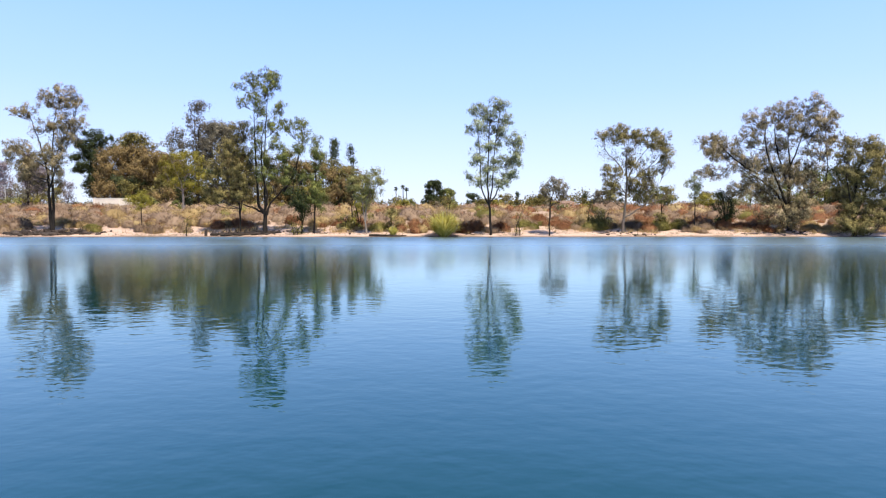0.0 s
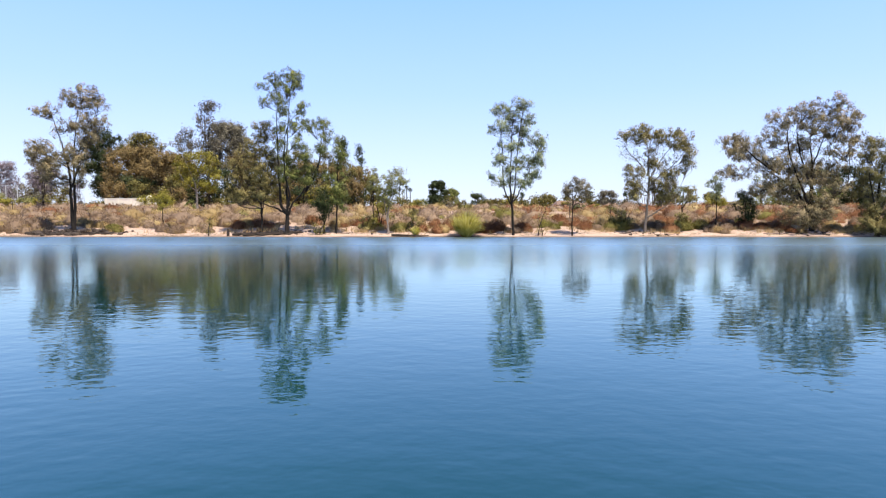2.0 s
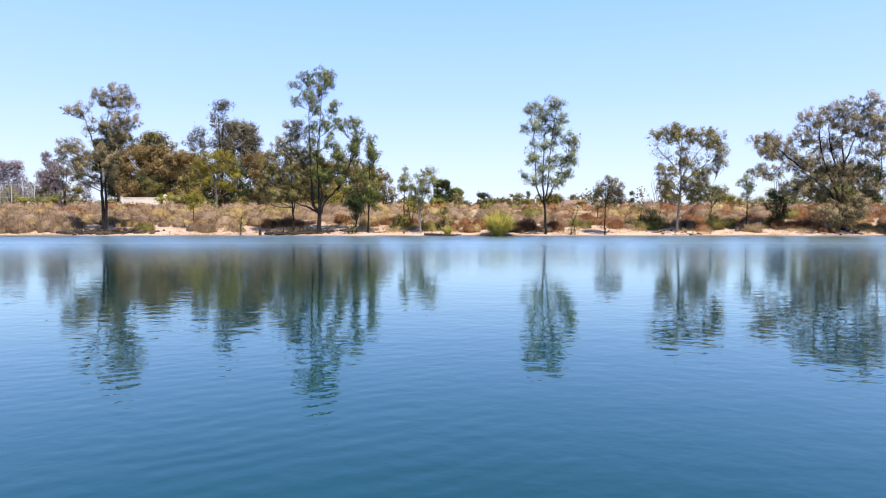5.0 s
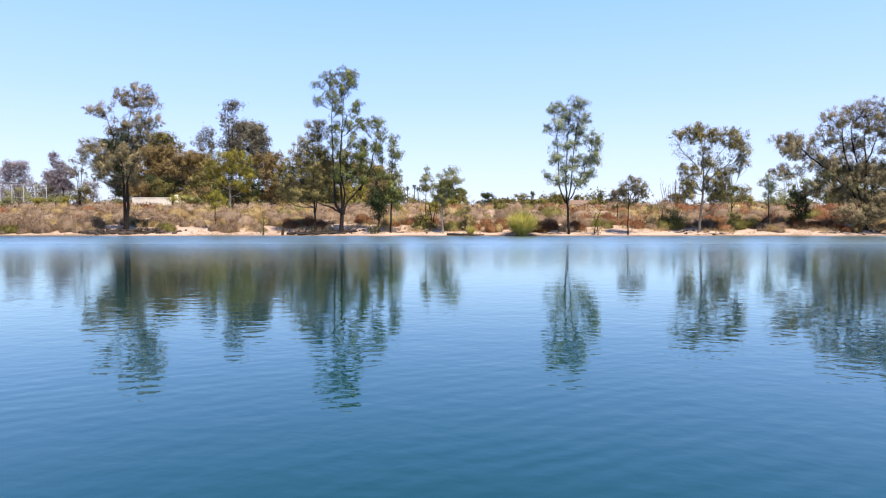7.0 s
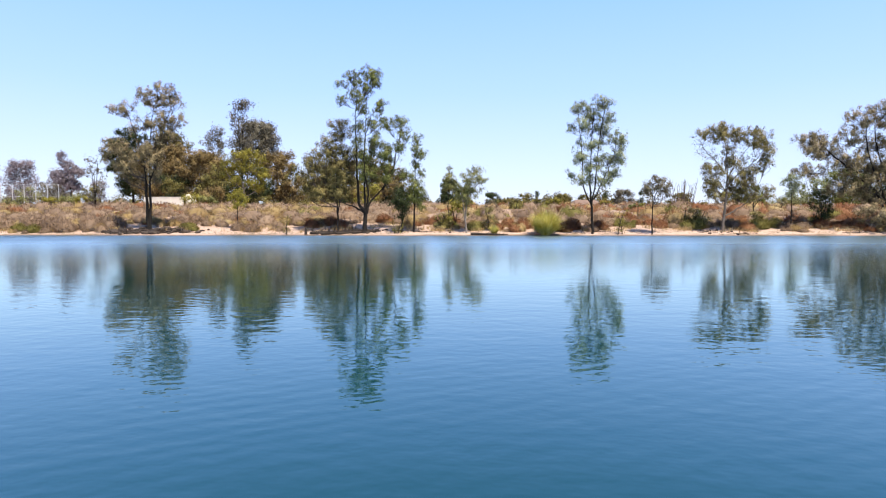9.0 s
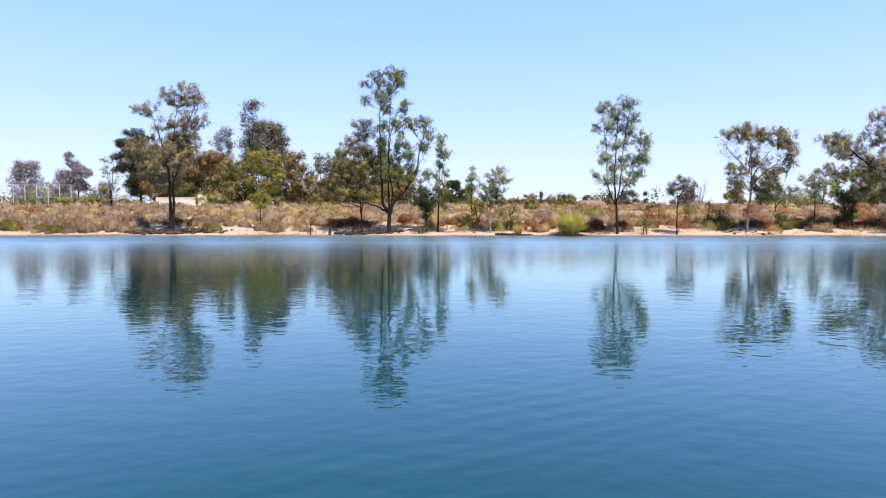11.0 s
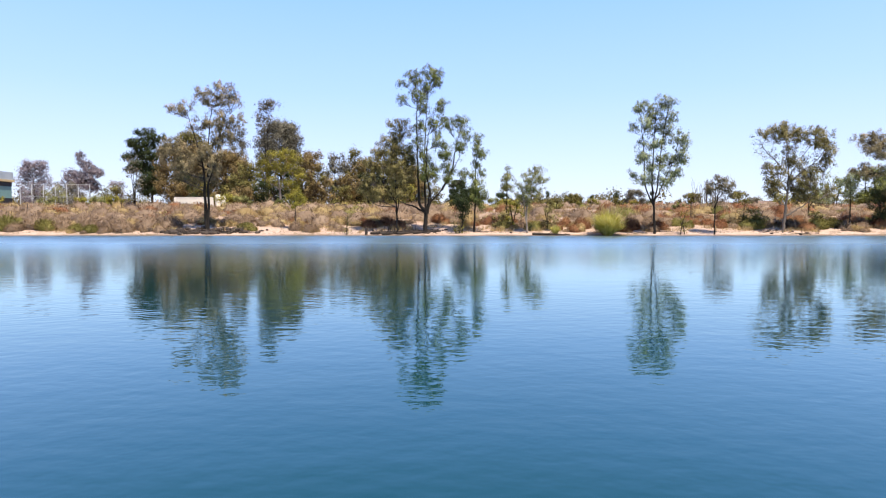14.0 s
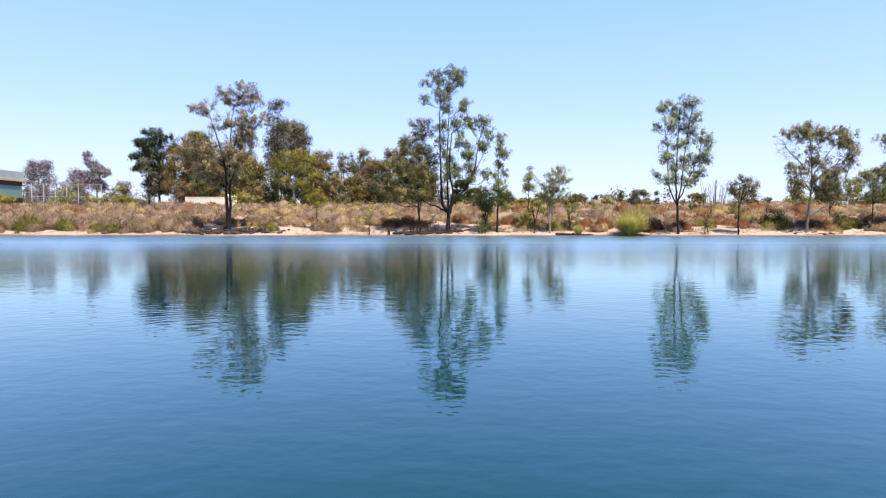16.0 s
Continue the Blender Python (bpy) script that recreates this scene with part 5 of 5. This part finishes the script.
for x, y, k, size in SHRUBS_GREEN_AND_RUST + SHRUBS_GREY:
    ob = new("dry_shrub", PROTO[k * 3 + int(rng.integers(3))][1])
    ob.matrix_world = pose(x, y, ground_z(x, y) - 0.04, 0, 0, float(rng.uniform(0, 360))) @ Matrix.Diagonal((size, size, size, 1))
    tagged(ob, NAMES[k], "shrub", "shrubs along the shore")


def brush_field():
    """All the brush further up the bank, too thick to count."""
    sorts = ((380, 0.32, 0.030), (160, 0.32, 0.055), (50, 0.30, 0.12))
    base = [[shrub_geo(np.random.default_rng(60 + 20 * k + i), *sort) for i in range(5)] for k, sort in enumerate(sorts)]
    r = np.random.default_rng(9)
    groups, ways = [[], [], [], []], [[], [], [], []]
    for i in range(3000):
        f = r.uniform(0, 1)
        s = 8.0 + 92.0 * f ** 1.25
        y = SHORE + s
        x = r.uniform(-0.83 * y - 30, 0.78 * y + 2)
        if float(waves(x, y, 47, 9)) < (-0.4 if s < 24 else -0.75):
            continue
        k = patch_kind(x, y, r)
        v, q, way = base[0 if s < 22 else 1 if s < 50 else 2][int(r.integers(5))]
        size = 0.62 + 1.75 * r.uniform(0, 1) ** 2.4 + 0.25 * float(waves(x, y, 49, 6)) if s < 50 else r.uniform(0.85, 2.0)
        size = max(0.5, size) * (1.0 if s < 45 else 1.05)
        a = r.uniform(0, 2 * np.pi)
        rot = np.array([[np.cos(a), -np.sin(a), 0], [np.sin(a), np.cos(a), 0], [0, 0, r.uniform(0.6, 1.0)]])
        groups[k].append((v @ rot.T * size + np.array([x, y, ground_z(x, y) - 0.05]), q))
        ways[k].append(way @ rot.T)
    for k, g in enumerate(groups):
        v, q = join(g)
        me = mesh_from("brush_thicket", v, [q], BRUSH[k], True)
        soften(me, np.concatenate(ways[k]))
        ob = new("brush_thicket", me)
        tagged(ob, NAMES[k].replace("shrub on the sandy bank", "brush thicket up the bank").replace("bush on the sandy bank", "brush thicket up the bank"), "brush", kind="stuff")


brush_field()


def dry_grass():
    r = np.random.default_rng(12)
    pts = []
    n = 4000
    s = 2.5 + 60 * r.uniform(0, 1, n) ** 1.6
    y = SHORE + s
    x = r.uniform(-1, 1, n) * (0.80 * y + 14) - 14
    keep = waves(x, y, 52, 7) > -0.15
    x, y = x[keep], y[keep]
    z = height(x, y)
    for _ in range(16):
        pts.append(np.stack([x + r.normal(size=len(x)) * 0.22, y + r.normal(size=len(x)) * 0.22, z], 1))
    c = np.concatenate(pts)
    m = len(c)
    ax = np.stack([r.normal(size=m) * 0.35, r.normal(size=m) * 0.35, np.ones(m)], 1)
    side = np.stack([np.cos(a := r.uniform(0, np.pi, m)), np.sin(a), np.zeros(m)], 1)
    ln, w = r.uniform(0.2, 0.65, (m, 1)), 0.03
    v = np.stack([c - side * w, c + side * w, c + ax * ln + side * 0.004, c + ax * ln - side * 0.004], 1).reshape(-1, 3)
    ob = new("dry_grass", mesh_from("dry_grass", v, [np.arange(m * 4).reshape(-1, 4)], BRUSH[2]))
    tagged(ob, "thin dry straw-coloured grass tufts over the bank", "grass", kind="stuff")


dry_grass()


def beach_litter():
    """Twigs, bark and dead leaves strewn over the sand."""
    r = np.random.default_rng(21)
    n = 9000
    x, s = r.uniform(-90, 64, n), np.abs(r.normal(size=n)) * 2.6 + 0.5
    keep = (waves(x, s * 3, 58, 8) + 0.5 * waves(x, 0 * x, 59, 27) > 0.0) & (s < 8)
    x, y = x[keep], SHORE + s[keep]
    c = np.stack([x, y, height(x, y) + 0.03], 1)
    m = len(c)
    a, ln = r.uniform(0, 2 * np.pi, m), r.uniform(0.08, 0.4, (m, 1))
    ax = np.stack([np.cos(a), np.sin(a), r.uniform(0.0, 0.5, m)], 1)
    side = np.stack([-np.sin(a), np.cos(a), 0 * a], 1) * 0.03
    up = np.array([0, 0, 0.035])
    v = np.stack([c - ax * ln * 0.5 - side, c - ax * ln * 0.5 + side, c + ax * ln * 0.5, c + up], 1).reshape(-1, 3)
    f = (np.arange(m)[:, None, None] * 4 + np.array([[0, 1, 3], [1, 2, 3], [2, 0, 3]])[None]).reshape(-1, 3)
    ob = new("beach_litter", mesh_from("beach_litter", v, [f], LEAF_DEAD))
    tagged(ob, "brown twigs, bark and dead leaves strewn on the sand", "litter", kind="stuff")


beach_litter()


def fountain_grass(x, y, radius, tall, blades, seed, label):
    """A clump of long arching blades."""
    r = np.random.default_rng(seed)
    t = thing("fountain_grass", (x, y, ground_z(x, y) - 0.05), label, "grass clump")
    a, out, h = r.uniform(0, 2 * np.pi, blades), radius * np.sqrt(r.uniform(0.02, 1, blades)), None
    h = tall * r.uniform(0.35, 1.05, blades) * (1.0 - 0.30 * (out / radius) ** 2)
    out = out * r.uniform(0.75, 1.2, blades)
    d = np.stack([np.cos(a), np.sin(a), 0 * a], 1)
    side = np.stack([-np.sin(a), np.cos(a), 0 * a], 1) * 0.035
    rows = []
    for f, rad, up, w in ((0.0, 0.16, 0.0, 1.0), (0.4, 0.45, 0.50, 1.1), (0.75, 0.80, 0.86, 0.8), (1.0, 1.18, 1.0, 0.1)):
        c = d * (out * rad)[:, None]
        c[:, 2] = h * up
        rows += [c - side * w, c + side * w]
    v = np.stack(rows, 1).reshape(-1, 3)
    b = np.arange(blades)[:, None, None] * 8
    q = (b + np.array([[0, 1, 3, 2], [2, 3, 5, 4], [4, 5, 7, 6]])[None]).reshape(-1, 4)
    part("blades", mesh_from("blades", v, [q], PAMPAS), t)
    pieces = []
    for _ in range(70 if tall > 2 else 10):
        e = np.array([r.normal() * radius * 0.45, r.normal() * radius * 0.45, tall * r.uniform(0.85, 1.18)])
        pieces.append(tube([(e[0] * 0.2, e[1] * 0.2, 0), e * 0.72, e * 0.78, e * 0.9, e], [0.012, 0.012, 0.04, 0.035, 0.008], 5))
    v, q = join(pieces)
    part("plumes", mesh_from("plumes", v, [q], BRUSH[2]), t, "straw-coloured seed plumes")


fountain_grass(0.1, 75.1, 2.15, 3.3, 2600, 3, "large yellow-green fountain grass clump at the waterline")
fountain_grass(-6.2, 75.6, 0.8, 1.3, 350, 4, "small straw and green grass clump on the sand")


# ---- driftwood, rocks and stakes along the shore ----
def rock_mesh(seed):
    r = np.random.default_rng(seed)
    bm = bmesh.new()
    bmesh.ops.create_icosphere(bm, subdivisions=2, radius=0.5)
    cuts = r.normal(size=(7, 3))
    cuts /= np.linalg.norm(cuts, axis=1, keepdims=True)
    for v in bm.verts:
        p = np.array(v.co)
        for c in cuts:
            over = p @ c - 0.33
            if over > 0:
                p = p - c * over * 0.9
        v.co = Vector(p * np.array([1.2, 0.9, 0.7]))
    return bm_mesh("rock", bm, ROCK)


ROCKS = [rock_mesh(i) for i in range(5)]
rr = np.random.default_rng(8)
for cx, half, n in ((-50.0, 7.5, 120), (-21.5, 3.0, 20), (22.5, 3.0, 16), (43, 4.0, 18), (-12, 2.5, 8)):
    for _ in range(n):
        x = cx + rr.normal() * half * 0.5
        y = SHORE + rr.uniform(0.6, 4.2)
        s = rr.uniform(0.3, 0.95) if cx < -40 else rr.uniform(0.15, 0.45)
        ob = new("rock", ROCKS[int(rr.integers(5))])
        ob.matrix_world = pose(x, y, ground_z(x, y) + 0.16 * s, 0, 0, float(rr.uniform(0, 360))) @ Matrix.Diagonal((s, s, s * 0.9, 1))
        tagged(ob, "dark angular rock half sunk in the sand", "rock", "rocks along the shore")


def fallen_branch(x, y, length, turn, radius, seed, label, name="driftwood"):
    r = np.random.default_rng(seed)
    t = thing(name, (x, y, ground_z(x, y) + radius * 0.5), label, "driftwood", "driftwood along the shore", turn)
    n = 5
    p = curve([(length * (i / n - 0.5), r.normal() * 0.12, r.uniform(0, 0.08)) for i in range(n + 1)], 4)
    v, q = tube(p, np.linspace(radius, radius * 0.35, len(p)), 8)
    part("log_body", mesh_from("log_body", v, [q], DEADWOOD, True), t)
    for _ in range(6):
        s = p[r.integers(3, len(p) - 1)]
        e = s + np.array([r.uniform(-0.3, 0.8), r.normal() * 0.5, abs(r.normal()) * 0.45])
        v, q = tube(curve([s, (s + e) / 2 + r.normal(size=3) * 0.08, e], 4), np.linspace(radius * 0.4, 0.015, 8), 5)
        part("branch", mesh_from("branch", v, [q], DEADWOOD, True), t)


fallen_branch(-6.8, 75.0, 4.6, 2, 0.17, 1, "long dark fallen log on the sand")
for i in range(16):
    fallen_branch(-28.0 + 0.45 * i, 75.6 + 0.33 * (i % 4), 2.2 + 0.35 * (i % 3), (i * 37) % 50 - 25, 0.16, 20 + i, "dark fallen branch beneath the tallest gum")
for i in range(13):
    fallen_branch(-53.0 + 0.75 * i, 75.4 + 0.4 * (i % 3), 1.9, (i * 53) % 60 - 30, 0.10, 40 + i, "dark fallen branch among the rocks")
for i, x in enumerate((4.0, 7.2, 20.5, 24.8, 38.5, 41.5, 45.0, 48.5, -17.5, -15.0)):
    fallen_branch(x, 75.9 + 0.3 * (i % 3), 2.4, (i * 41) % 40 - 20, 0.06, 60 + i, "thin fallen branch on the sand")


def dead_sapling(x, y, tall, lean, seed, label):
    r = np.random.default_rng(seed)
    t = thing("dead_sapling", (x, y, ground_z(x, y) - 0.1), label, "dead plant")
    p = curve([(0, 0, 0), (lean * 0.3, 0, tall * 0.5), (lean, 0.1, tall)], 6)
    pieces = [tube(p, np.linspace(0.07, 0.015, len(p)), 6)]
    for _ in range(22):
        s = p[r.integers(1, len(p))]
        e = s + np.array([r.normal() * 0.4, r.normal() * 0.4, r.uniform(0.1, 0.8)])
        pieces.append(tube([s, (s + e) / 2 + r.normal(size=3) * 0.05, e], [0.02, 0.014, 0.006], 4))
    v, q = join(pieces)
    part("stem", mesh_from("stem", v, [q], DEADWOOD, True), t)
    n = 160
    c = p[r.integers(2, len(p), n)] + r.normal(size=(n, 3)) * np.array([0.35, 0.35, 0.3])
    v, q = leaves(r, c, 0.22, 0.06, 0.1)
    part("sparse_leaves", mesh_from("sparse_leaves", v, [q], LEAF_YELLOW), t)


dead_sapling(8.9, 74.9, 3.3, 0.9, 1, "dead leaning sapling with a few yellow leaves")
dead_sapling(9.5, 75.1, 2.2, -0.5, 2, "dead leaning sapling with a few yellow leaves")
dead_sapling(-31.8, 75.6, 2.3, 0.1, 3, "dry upright stalk at the waterline")
dead_sapling(-18.4, 75.2, 1.5, -0.3, 4, "dark dead stump with broken twigs")
dead_sapling(-18.0, 75.3, 1.2, 0.4, 5, "dark dead stump with broken twigs")
dead_sapling(19.0, 80.0, 3.4, 0.3, 6, "dry upright stalk in the brush")


def stake(x, y, tall, seed, label, r0=0.08):
    r = np.random.default_rng(seed)
    v, q = tube(curve([(0, 0, -0.3), (r.normal() * 0.03, 0, tall * 0.5), (r.normal() * 0.06, 0, tall)], 4), np.linspace(r0, r0 * 0.7, 8), 7)
    cap = np.array([np.arange(len(v) - 7, len(v))])
    ob = new("stake", mesh_from("stake", v, [q, cap], DEADWOOD, True))
    ob.matrix_world = pose(x, y, ground_z(x, y), 0, 0, float(r.uniform(0, 360)))
    tagged(ob, label, "stake", "wooden stakes in the brush")


stake(-29.4, 75.6, 0.9, 1, "short dark broken stump at the waterline", 0.2)
stake(-69.0, 94.0, 2.4, 2, "thin weathered wooden stake in the brush", 0.07)
stake(-82.0, 92.0, 2.2, 3, "thin weathered wooden stake in the brush", 0.07)
stake(15.5, 88.0, 2.4, 4, "thin weathered wooden stake in the brush", 0.07)
